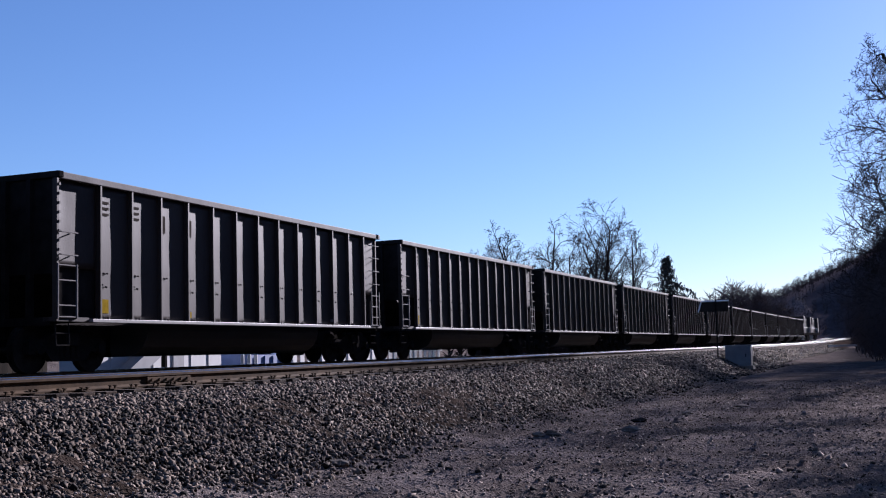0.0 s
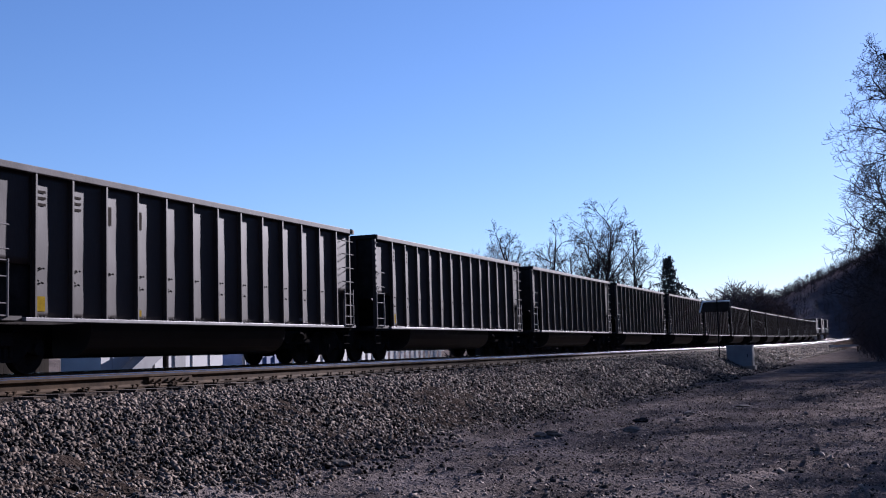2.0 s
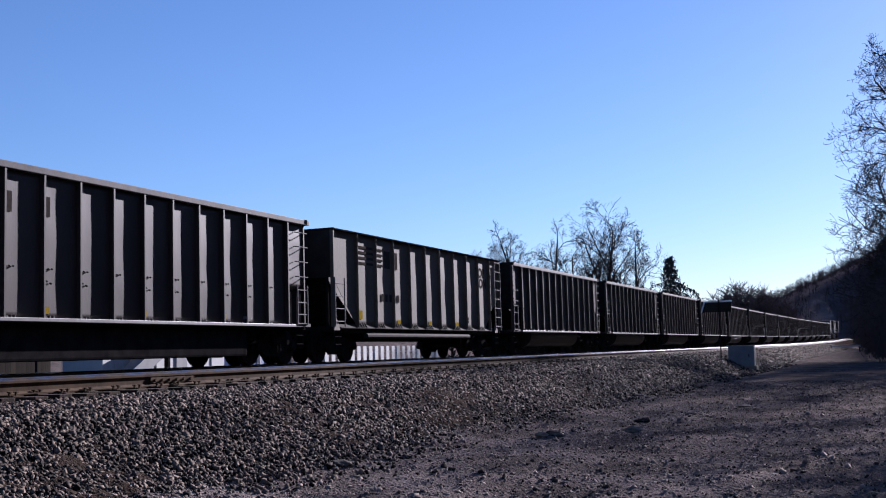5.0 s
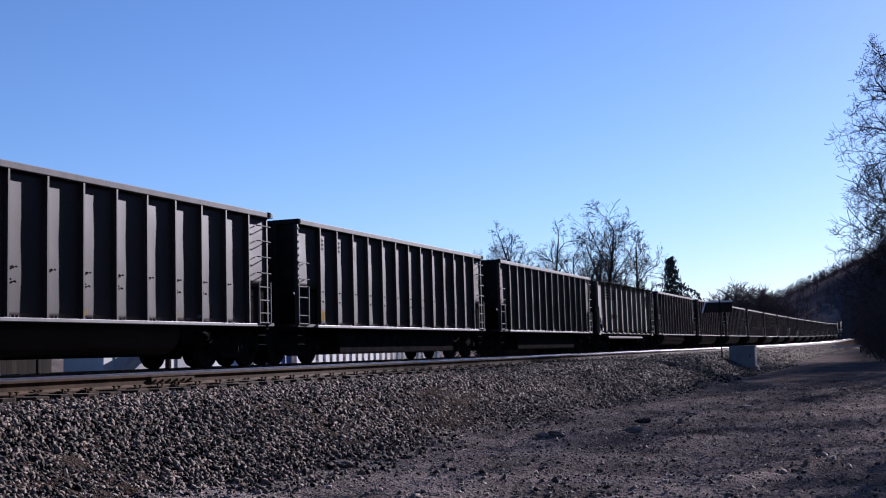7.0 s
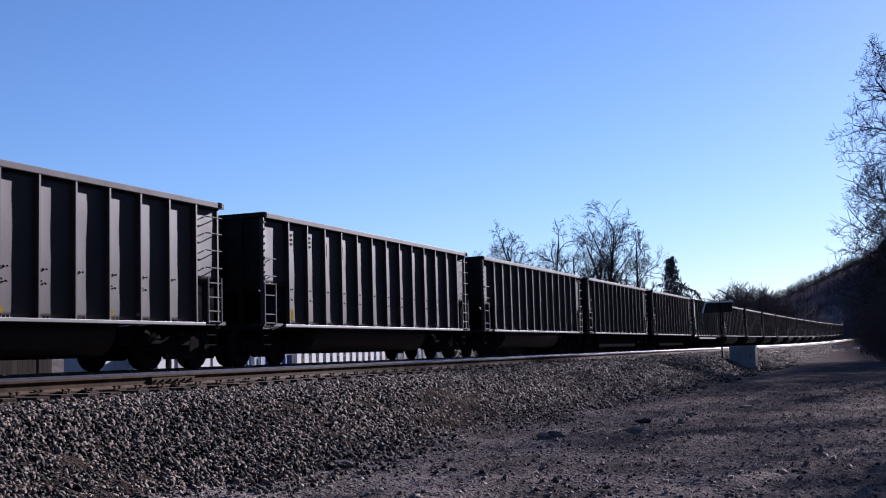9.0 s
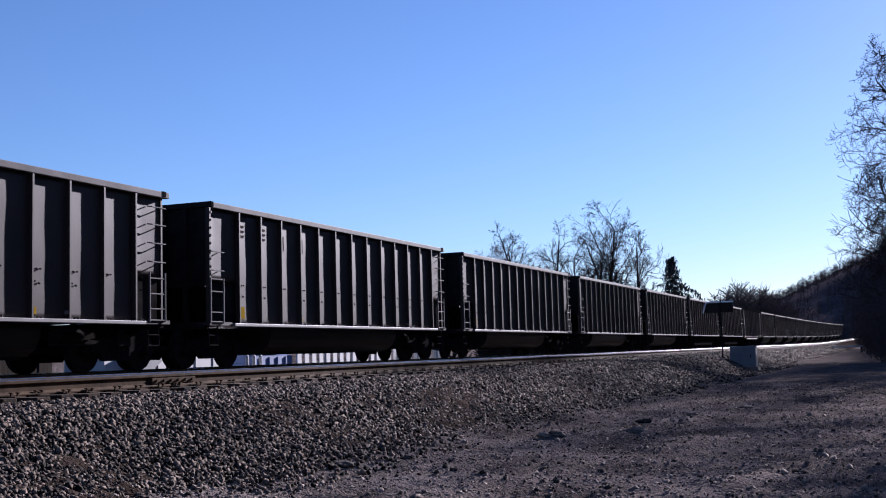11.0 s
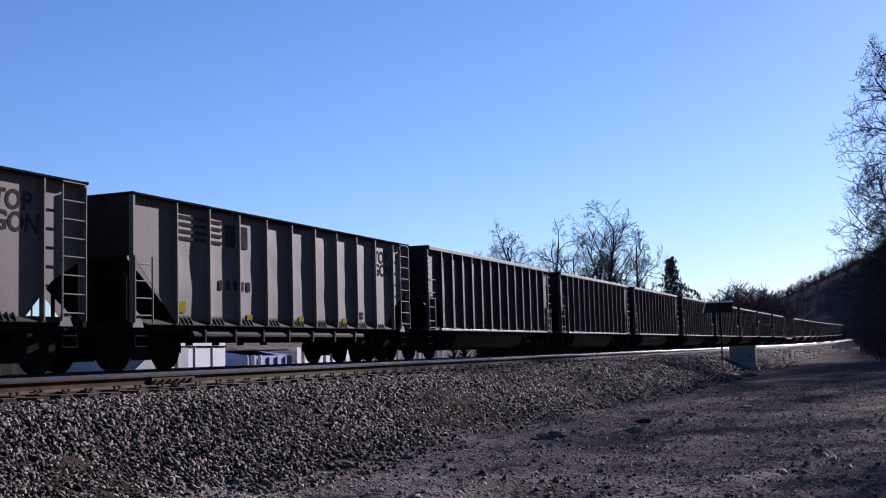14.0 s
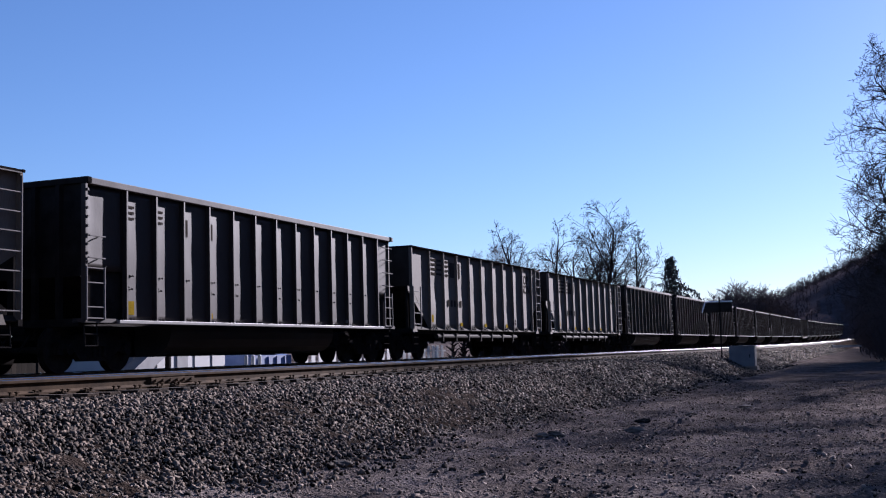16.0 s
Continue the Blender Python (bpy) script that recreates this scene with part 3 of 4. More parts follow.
def heap(name, x, y, z, size, mat, seed):
    """Many angular stones in one mesh."""
    r = np.random.default_rng(seed)
    n = len(x)
    base = np.array([(-1, -1, -1), (1, -1, -1), (1, 1, -1), (-1, 1, -1), (-1, -1, 1), (1, -1, 1), (1, 1, 1), (-1, 1, 1)], float) * 0.5
    quads = np.array([(0, 3, 2, 1), (4, 5, 6, 7), (0, 1, 5, 4), (1, 2, 6, 5), (2, 3, 7, 6), (3, 0, 4, 7)])
    v = base[None] * (1 + r.uniform(-0.45, 0.25, (n, 8, 3)))
    v *= (size[:, None] * r.uniform(0.45, 1.4, (n, 3)))[:, None, :]
    q = r.normal(size=(n, 4))
    q /= np.linalg.norm(q, axis=1)[:, None]
    a, b, c, d = q.T
    R = np.stack([1 - 2 * (c * c + d * d), 2 * (b * c - a * d), 2 * (b * d + a * c), 2 * (b * c + a * d), 1 - 2 * (b * b + d * d), 2 * (c * d - a * b),
                  2 * (b * d - a * c), 2 * (c * d + a * b), 1 - 2 * (b * b + c * c)], 1).reshape(n, 3, 3)
    v = np.einsum("nij,nkj->nki", R, v) + np.stack([x, y, z], 1)[:, None, :]
    f = (quads[None] + 8 * np.arange(n)[:, None, None]).reshape(-1, 4)
    me = bpy.data.meshes.new(name)
    me.vertices.add(n * 8)
    me.vertices.foreach_set("co", v.reshape(-1).astype(np.float32))
    me.loops.add(len(f) * 4)
    me.loops.foreach_set("vertex_index", f.reshape(-1).astype(np.int32))
    me.polygons.add(len(f))
    me.polygons.foreach_set("loop_start", np.arange(0, len(f) * 4, 4, dtype=np.int32))
    me.update(calc_edges=True)
    me.materials.append(mat)
    return new(name, me)


def spread(n, x0, x1, y0, y1, power=1.0):
    """Places in a stretch of the plan, denser towards y0."""
    y = y0 + (y1 - y0) * rng.random(n) ** power
    return rng.uniform(x0, x1, n), y


prof_x = np.linspace(-30, 20, 1001)
prof_z = np.array([profile(float(q)) for q in prof_x])


def heights(x, y):
    return np.interp(x, prof_x, prof_z) + rise(y)


gx, gy = spread(112000, -9.62, -6.0, 6.5, 75.0, 1.75)
keep = rng.random(len(gx)) < np.clip((-6.3 - gx) / 1.0, 0.10, 1)
gx, gy = gx[keep], gy[keep]
gs = rng.uniform(0.022, 0.056, len(gx)) * np.clip(gy / 21, 1.0, 2.1)
tagged(heap("ballast", gx, gy, heights(gx, gy) + rng.uniform(-0.01, 0.02, len(gx)), gs, M_STONE, 11), "crushed grey and brown stone ballast on the slope", "ballast", kind="stuff")
gx, gy = spread(9000, -18.6, -9.6, 5.0, 70.0, 1.4)
gs = rng.uniform(0.04, 0.08, len(gx))
tagged(heap("ballast", gx, gy, heights(gx, gy) + rng.uniform(-0.015, 0.01, len(gx)), gs, M_STONE, 12), "crushed stone ballast between the rails", "ballast", kind="stuff")
gx, gy = spread(66000, -7.2, 2.0, 7.5, 44.0, 1.6)
gs = rng.uniform(0.008, 0.026, len(gx)) * np.where(rng.random(len(gx)) < 0.08, 2.4, 1.0)
gz = np.array([ground_z(float(a), float(b)) for a, b in zip(gx, gy)])
tagged(heap("gravel", gx, gy, gz - 0.2 * gs, gs, M_GRAVEL, 13), "loose fine gravel strewn over the dirt road", "gravel", kind="stuff")

gx, gy = spread(16000, -9.6, -6.7, 62.0, 170.0, 1.4)
gs = rng.uniform(0.06, 0.13, len(gx))
tagged(heap("ballast", gx, gy, heights(gx, gy) - 0.01, gs, M_STONE, 14), "crushed stone ballast further along the line", "ballast", kind="stuff")

# single stones that lie on the slope in front
pebble = []
for k in range(6):
    bm = bmesh.new()
    bmesh.ops.create_icosphere(bm, subdivisions=1, radius=0.5)
    for v in bm.verts:
        v.co = Vector((v.co.x * 1.25, v.co.y, v.co.z * 0.75)) * (1 + 0.35 * noise.noise(v.co * 2.1 + Vector((k * 7.3, 0, 0))))
    pebble.append(mesh_of("ballast_stone", bm, M_STONEPART))
ballast_bank = tagged(new("ballast_bank"), "bank of loose angular ballast stones beside the track", "ballast", kind="structure")
for i in range(300):
    x, y = rng.uniform(-9.4, -6.6), rng.uniform(8.5, 24)
    s = rng.uniform(0.05, 0.09)
    ob = part("ballast_stone", pebble[i % 6], None, ballast_bank, "", Matrix.Translation((x, y, float(heights(x, y)) + s * 0.3)) @ Euler(rng.uniform(0, 6.28, 3)).to_matrix().to_4x4() @ Matrix.Diagonal((s, s, s, 1)))

# rubble lying on the road
def rock(x, y, w, h, seed, label):
    bm = bmesh.new()
    bmesh.ops.create_icosphere(bm, subdivisions=2, radius=0.5)
    for v in bm.verts:
        v.co *= 1 + 0.5 * noise.noise(v.co * 2.3 + Vector((seed, 0, 0)))
        v.co = Vector((v.co.x * w, v.co.y * w * 0.6, v.co.z * h))
    ob = tagged(new("rock", mesh_of("rock", bm, M_STONEPART)), label, "rock", "rubble on the road")
    ob.location = (x, y, ground_z(x, y) + h * 0.2)


for i, (x, y, w, h) in enumerate(((-5.14, 17.5, 0.34, 0.12), (-5.3, 17.3, 0.22, 0.09), (-4.25, 19.2, 0.42, 0.12), (-4.6, 21.6, 0.3, 0.1), (-4.0, 23.4, 0.24, 0.09), (-6.55, 12.7, 0.4, 0.1), (-6.2, 14.0, 0.2, 0.07), (-3.3, 26.5, 0.3, 0.08))):
    rock(x, y, w, h, i * 3.7, "flat grey rubble stone lying on the dirt road")

# wooden ties with their plates and spikes
tie_me = mesh_of("tie", boxes((-1.3, 1.3, -0.115, 0.115, -0.375, -0.198), bevel=0.008), M_TIE)
bm = boxes((-0.19, 0.19, -0.09, 0.09, -0.198, -0.184))
for x, y in ((0.1, 0.05), (-0.1, -0.05), (0.1, -0.06)):
    box(bm, x - 0.012, x + 0.012, y - 0.012, y + 0.012, -0.19, -0.135)
    box(bm, x - 0.025, x + 0.025, y - 0.02, y + 0.02, -0.15, -0.135)
plate_me = mesh_of("tie_plate", bm, M_RAILSIDE)
for t, y0, count in ((near_track, 7.0, 170), (far_track, 11.0, 110)):
    for i in range(count):
        y = y0 + 0.5 * i + rng.uniform(-0.03, 0.03)
        tie = part("tie", tie_me, None, t, "", pose(rng.uniform(-0.05, 0.05), y, rng.uniform(-0.008, 0.004), 0, 0, rng.uniform(-0.8, 0.8)))
        if t is near_track:
            part("tie_plate", plate_me, None, tie, "", pose(0.7535, 0, 0.0))
    bm = bmesh.new()
    for i in range(240):
        y = y0 + 0.5 * (count + i)
        g = bmesh.ops.create_cube(bm, size=1, matrix=Matrix.Translation((0, y, -0.286 + float(rise(y)))) @ Matrix.Diagonal((2.6, 0.23, 0.176, 1)))
    tagged(part("ties", bm, M_TIE, t, "weathered wooden ties further along"), kind="stuff")


# ---- trees ----
def limb(out, p, d, length, r0, r1, sides, steps, wander, lift, rand):
    """One tapering limb; adds its rings to out and returns places along it."""
    V, Fc = out
    start = len(V)
    way = d.normalized()
    spots = []
    for k in range(steps + 1):
        u = k / steps
        r = r0 + (r1 - r0) * u
        a = way.orthogonal().normalized()
        b = way.cross(a)
        for i in range(sides):
            w = 6.2832 * i / sides
            V.append(p + a * (r * math.cos(w)) + b * (r * math.sin(w)))
        spots.append((p.copy(), way.copy(), r))
        if k < steps:
            way = (way + Vector((rand.gauss(0, wander), rand.gauss(0, wander), rand.gauss(0, wander) + lift))).normalized()
            p = p + way * (length / steps)
    for k in range(steps):
        for i in range(sides):
            j = (i + 1) % sides
            s = start + k * sides
            Fc.append((s + i, s + j, s + sides + j, s + sides + i))
    return spots


def winter_tree(x, y, z, label, seed, stems, per=(10, 7, 6, 5), start=0.28, reach=0.36, twig=0.018, thick=0.013, mat=None, open_deg=44):
    """A bare tree: leaning stems that bear limbs along their length, shorter towards the tip; stems: (lean x, lean y, length)."""
    rand = random.Random(seed)
    trunk, crown = ([], []), ([], [])

    def grow(p, d, length, r, level):
        out = trunk if level < 2 else crown
        spots = limb(out, p, d, length, r, max(r * 0.32, twig), (7, 5, 4, 3, 3, 3)[level], (10, 7, 5, 4, 3, 2)[level], (0.07, 0.16, 0.2, 0.24, 0.26, 0.3)[level], 0.05 if level else 0.03, rand)
        if level >= len(per):
            return
        n = per[level]
        for k in range(n):
            u = start + (1 - start) * (k + rand.random()) / n if level == 0 else 0.18 + 0.82 * (k + rand.random()) / n
            q, w, rr = spots[min(len(spots) - 1, int(u * (len(spots) - 1) + 0.5))]
            side = w.orthogonal().normalized()
            side.rotate(Matrix.Rotation(rand.uniform(0, 1.2) + k * 2.4, 3, w))
            a = radians(open_deg * rand.uniform(0.6, 1.3))
            share = reach * (1.35 - 0.85 * u) if level == 0 else 0.6 * (1.2 - 0.6 * u)
            grow(q, w * math.cos(a) + side * math.sin(a), length * share * rand.uniform(0.75, 1.2), max(rr * rand.uniform(0.5, 0.78), twig), level + 1)

    for lx, ly, length in stems:
        grow(Vector((0, 0, -0.3)), Vector((lx, ly, 1)), length, length * thick, 0)
    t = tagged(new("tree"), label, "tree", "bare winter trees")
    t.location = (x, y, z + float(rise(y)))
    for nm, (V, Fc) in (("trunk", trunk), ("crown", crown)):
        me = bpy.data.meshes.new(nm)
        me.from_pydata([tuple(v) for v in V], [], Fc)
        me.materials.append(mat or M_BARK)
        part(nm, me, None, t)
    return t


BARE = "tall bare winter tree with dark limbs, behind the train"
winter_tree(-25.3, 100.0, -0.9, BARE, 3, [(0.0, 0.0, 12.2)], (12, 7, 5, 3), 0.28, 0.44, 0.012, 0.019)
winter_tree(-22.3, 100.0, -0.9, "bare winter tree forking into two stems, behind the train", 5, [(-0.1, 0.05, 11.4), (0.2, 0.0, 10.4)], (9, 6, 4, 3), 0.3, 0.34, 0.012, 0.017, open_deg=38)
winter_tree(-29.2, 101.0, -0.9, "bare spreading winter tree with low curved limbs, behind the train", 8, [(-0.95, 0.1, 13.2), (-0.5, -0.1, 12.4), (-0.1, 0.1, 11.6), (0.2, 0.0, 10.4)], (9, 6, 4, 3), 0.35, 0.36, 0.012, 0.016)
winter_tree(-26.9, 103.0, -0.9, BARE, 13, [(-0.05, 0.0, 10.6)], (9, 6, 4, 3), 0.3, 0.42, 0.012, 0.017)
for x, y, h, seed in ((-20.4, 100.0, 7.4, 17), (-23.6, 104.0, 8.2, 19), (-21.3, 103.0, 7.0, 23)):
    winter_tree(x, y, -0.9, "low bushy bare tree behind the train", seed, [(-0.15, 0.0, h * 0.9), (0.2, 0.1, h * 0.8)], (10, 6, 4, 3), 0.15, 0.42, 0.014)
# far trees: distance haze is put into their pale twig colour
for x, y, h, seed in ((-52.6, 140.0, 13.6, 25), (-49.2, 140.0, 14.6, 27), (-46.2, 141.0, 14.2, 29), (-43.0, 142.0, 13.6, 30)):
    winter_tree(x, y, -0.9, "bare tree far behind the railway, haze in its pale colour", seed, [(0.03, 0.0, h * 0.94)], (10, 6, 5, 3), 0.35, 0.36, 0.010, 0.009, mat=M_FARTWIG)
EDGE = "tall bare tree with dense twigs at the road's edge"
winter_tree(3.4, 98.0, -1.0, EDGE, 47, [(-0.02, 0.0, 25.0)], (17, 9, 6, 4, 2), 0.08, 0.29, 0.014, 0.015, open_deg=52)
winter_tree(6.4, 106.0, -1.0, EDGE, 49, [(-0.02, 0.0, 27.0)], (16, 9, 6, 5), 0.08, 0.34, 0.017, 0.015, open_deg=50)
winter_tree(4.4, 84.0, -1.0, EDGE, 52, [(-0.05, 0.0, 13.5)], (13, 8, 6, 4, 2), 0.12, 0.46, 0.014, 0.015, open_deg=54)
winter_tree(2.6, 92.0, -1.0, EDGE, 58, [(-0.05, 0.0, 10.5)], (12, 8, 6, 5), 0.1, 0.5, 0.015, 0.014, open_deg=54)
# out of view on the right; added to cast the road's streaky shade
for x, y, h, seed in ((6.0, 26.0, 8.5, 61), (5.4, 31.0, 9.5, 63), (7.2, 38.0, 12.0, 65)):
    winter_tree(x, y, -1.1, "unseen bare young tree with dense twigs, shading the road", seed, [(-0.05, 0.0, h)], (12, 8, 6, 4), 0.15, 0.42, 0.010)


# ---- thicket at the road's edge, far woods and hill ----
def bush_mesh(seed, h, w):
    rand = random.Random(seed)
    out = ([], [])

    def grow(p, d, length, r, level):
        spots = limb(out, p, d, length, r, max(r * 0.5, 0.006), 3, 3, 0.16, 0.05, rand)
        if level < 3:
            for k in range(4):
                q, way, rr = spots[rand.randint(1, 3)]
                dd = (way + Vector((rand.gauss(0, 0.6), rand.gauss(0, 0.6), rand.gauss(0.1, 0.5)))).normalized()
                grow(q, dd, length * rand.uniform(0.45, 0.75), rr * 0.6, level + 1)

    for k in range(12):
        grow(Vector((rand.uniform(-w, w), rand.uniform(-w, w), -0.2)), Vector((rand.gauss(0, 0.35), rand.gauss(0, 0.35), 1)), h * rand.uniform(0.4, 0.62), 0.04, 0)
    me = bpy.data.meshes.new("brush")
    me.from_pydata([tuple(v) for v in out[0]], [], out[1])
    me.materials.append(M_FARBARK)
    return me


bush_meshes = [bush_mesh(100 + k, 6.5, 1.6) for k in range(4)]
rand = random.Random(77)
# the first 70 stand out of view, added to shade the near road
for i in range(150):
    y = (12 + i * 0.75 if i < 70 else 64 + (i - 70) * 1.7) + rand.uniform(-1, 1)
    edge = np.interp(y, (12, 30, 44, 60, 75, 100, 150, 200), (4.0, 4.2, 3.9, 1.6, 0.1, -2.0, -3.9, -5.2))
    x = float(edge) + 1.3 + (i % 3) * 1.9 + rand.uniform(-0.6, 0.6)
    b = tagged(new("shrub"), "dense dark leafless shrub in the thicket by the road", "shrub", "thicket by the road")
    b.location = (x, y, profile(x) + float(rise(y)) - 0.05)
    s = rand.uniform(0.75, 1.15) * (0.85 if y < 60 else 1.0)
    part("brush", bush_meshes[i % 4], None, b, "", pose(0, 0, 0, 0, 0, rand.uniform(0, 360)) @ Matrix.Diagonal((s, s, s, 1)))

hx = [-400 + 12 * i for i in range(120)]
hy = [330 + 16 * i for i in range(40)]


def hill_z(x, y):
    k = 500.0 / max(y, 330)
    u = min(1.0, max(0.0, (x * k + 78) / 34))
    h = 20 * u * u * (3 - 2 * u) + min(130.0, 0.46 * max(0.0, x * k + 45))
    h = h / k * min(1.0, (y - 320) / 120) + 2.5 * noise.noise(Vector((x * 0.03, y * 0.03, 0))) * u
    return -2 + h


hill = tagged(grid_mesh("hill", hx, hy, hill_z, M_HILL), "wooded winter hillside beyond the railway", "hill", kind="structure")


# the same valley side, nearer, beyond the road's edge
# out of view; added to block sky reflections on the cars' shaded sides
tagged(grid_mesh("hillside", [18 + 8 * i for i in range(40)], [-120 + 12 * i for i in range(40)], lambda x, y: profile(min(x, 300)) + 0.35 + 0.8 * noise.noise(Vector((x * 0.08, y * 0.08, 2.0))), M_HILL), "unseen wooded winter valley side that blocks sky light on the cars", "hill", kind="structure")


def woods(name, label, spots, height, seed, mat, twigs=26):
    """Far bare woods: many thin upright twigs, one object."""
    r = random.Random(seed)
    V, Fc = [], []
    for x, y, z, h in spots:
        limb((V, Fc), Vector((x, y, z - 0.5)), Vector((r.gauss(0, 0.05), r.gauss(0, 0.05), 1)), h * 0.7, 0.2, 0.06, 3, 2, 0.03, 0, r)
        for k in range(twigs):
            u = r.uniform(0.3, 0.95)
            limb((V, Fc), Vector((x, y, z + h * u)), Vector((r.gauss(0, 0.8), r.gauss(0, 0.8), 0.6)), h * 0.3 * r.uniform(0.5, 1.1) * (1.2 - 0.6 * u), 0.055, 0.025, 3, 2, 0.12, 0.05, r)
    me = bpy.data.meshes.new(name)
    me.from_pydata([tuple(v) for v in V], [], Fc)
    me.materials.append(mat)
    return tagged(new(name, me), label, "woods", kind="stuff")


r = random.Random(5)
spots = []
for k in range(2200):
    x, y = r.uniform(-80, 90), r.uniform(345, 640)
    spots.append((x, y, hill_z(x, y) - 1.5, r.uniform(4, 7)))
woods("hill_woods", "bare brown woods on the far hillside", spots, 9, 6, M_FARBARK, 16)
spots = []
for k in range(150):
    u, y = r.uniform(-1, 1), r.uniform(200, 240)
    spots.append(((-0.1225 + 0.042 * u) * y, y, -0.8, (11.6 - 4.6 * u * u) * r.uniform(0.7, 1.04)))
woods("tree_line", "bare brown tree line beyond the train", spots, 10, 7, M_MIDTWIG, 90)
spots = [(r.uniform(-160, -75), r.uniform(20, 190), -1.0, r.uniform(4, 7)) for k in range(420)]
woods("tree_line", "bare low woods far behind the railway", spots, 8, 8, M_FARBARK, 30)


spots = [(r.uniform(-26, -22), 66 + 260 * r.random() ** 1.3, -1.0, r.uniform(1.6, 2.5)) for k in range(900)]
woods("hedge", "low dark leafless brush along the far side of the line", spots, 2, 9, M_BARK, 26)


M_NEEDLE = material("needles", (0.018, 0.021, 0.018), (0.05, 0.052, 0.042), 0.9, 0, 3, 30, 0, 0.01)


def conifer(x, y, z, h):
    """An old weeping evergreen: drooping limbs hung with needles, one long limb arching out."""
    rand = random.Random(9)
    t = tagged(new("conifer"), "dark weeping evergreen tree with long drooping limbs", "tree")
    t.location = (x, y, z)
    wood, V, Fc = ([], []), [], []
    limb(wood, Vector((0, 0, -0.2)), Vector((0.03, 0, 1)), h, 0.2, 0.03, 7, 10, 0.04, 0, rand)

    def needles(c, spread, drop):
        for k in range(12):
            p = c + Vector((rand.gauss(0, spread), rand.gauss(0, spread), rand.gauss(0, spread * 0.6)))
            s = Vector((rand.gauss(0, 1), rand.gauss(0, 1), 0)).normalized() * rand.uniform(0.03, 0.08)
            i = len(V)
            V.extend((p + s, p - s, p + Vector((rand.gauss(0, 0.12), rand.gauss(0, 0.12), -drop * rand.uniform(0.5, 1.4)))))
            Fc.append((i, i + 1, i + 2))

    def arm(start, way, length, droop):
        p, d = start.copy(), way.normalized()
        n = max(4, int(length / 0.3))
        pts = []
        for k in range(n):
            pts.append(p.copy())
            d = (d + Vector((rand.gauss(0, 0.08), rand.gauss(0, 0.08), -droop))).normalized()
            p = p + d * (length / n)
        for a, b in zip(pts, pts[1:]):
            limb(wood, a, b - a, (b - a).length, 0.05, 0.04, 4, 1, 0, 0, rand)
            needles(b, 0.16, 0.45)

    for k in range(84):
        u = (k + rand.random()) / 84
        a = k * 2.4
        reach = 0.25 + 2.1 * min(1.0, u * 2.4) * rand.uniform(0.5, 1.15)
        arm(Vector((0.03 * h, 0, h * (0.985 - 0.86 * u))), Vector((math.cos(a), math.sin(a), 0.35)), reach, 0.16)
    arm(Vector((0.2, 0, h * 0.68)), Vector((1.0, -0.1, 0.25)), 4.6, 0.085)
    arm(Vector((0.2, 0, h * 0.60)), Vector((1.0, 0.3, 0.3)), 4.2, 0.11)
    arm(Vector((0.2, 0, h * 0.5)), Vector((1.0, -0.4, 0.3)), 3.6, 0.12)
    for nm, (vs, fs), mat in (("trunk", wood, M_BARK), ("crown", (V, Fc), M_NEEDLE)):
        me = bpy.data.meshes.new(nm)
        me.from_pydata([tuple(v) for v in vs], [], fs)
        me.materials.append(mat)
        part(nm, me, None, t)


conifer(-23.0, 124.0, -0.9, 11.0)


# ---- trackside things ----
case = tagged(new("signal_case"), "grey metal signal equipment case standing beside the track", "equipment case")
case.location = (-7.22, 58.0, -0.98)
part("body", boxes((-0.62, 0.62, -0.38, 0.38, 0.08, 1.05), bevel=0.015), M_CASE, case)
part("roof", boxes((-0.67, 0.67, -0.43, 0.43, 1.05, 1.1), bevel=0.012), M_CASE, case)
part("plinth", boxes((-0.72, 0.72, -0.48, 0.48, -0.25, 0.08), bevel=0.02), M_STONEPART, case, "concrete plinth")
part("door", boxes((-0.55, 0.55, -0.395, -0.38, 0.14, 1.0), bevel=0.004), M_CASE, case)
part("handle", boxes((0.36, 0.40, -0.42, -0.395, 0.5, 0.66)), M_UNDER, case)

# diffuse white that stands in for the sun's glint on the sign's edge
M_GLINT = material("edge_glint_white", (0.7, 0.7, 0.7), (0.85, 0.85, 0.85), 0.4, 0, 4, 40, 0.05, 0.001)
sign = tagged(new("trackside_sign"), "dark metal sign board on a thin post, seen from behind", "sign")
sign.location = (-8.1, 57.0, -0.44)
bm = bmesh.new()
rod(bm, (0, 0, -0.3), (0, 0, 2.84), 0.035, 8)
part("post", bm, M_UNDER, sign)
bm = bmesh.new()
prism(bm, [(-0.86, 2.24), (0.60, 2.24), (0.60, 2.74), (-0.68, 2.74)], "y", 0.04, 0.055)
board = part("board", bm, M_UNDERGREY, sign, "dark back of the board")
bm = bmesh.new()
rod(bm, (-0.70, 0.045, 2.76), (0.62, 0.045, 2.76), 0.035, 12), rod(bm, (-0.87, 0.045, 2.24), (-0.70, 0.045, 2.76), 0.035, 12)
part("frame", bm, M_GLINT, board, "rolled metal edge with its sun glint painted white")

barrier = tagged(new("road_barrier"), "low white road barrier on dark posts at the road's end", "barrier")
barrier.location = (-8.6, 150.0, -1.25)
for x in (0.0, 0.9, 4.2):
    part("post", boxes((x - 0.09, x + 0.09, -0.09, 0.09, -0.2, 1.0), bevel=0.01), M_UNDER, barrier)
part("beam", boxes((0.9, 4.4, -0.15, -0.09, 0.72, 0.95), bevel=0.01), M_WHITE, barrier)


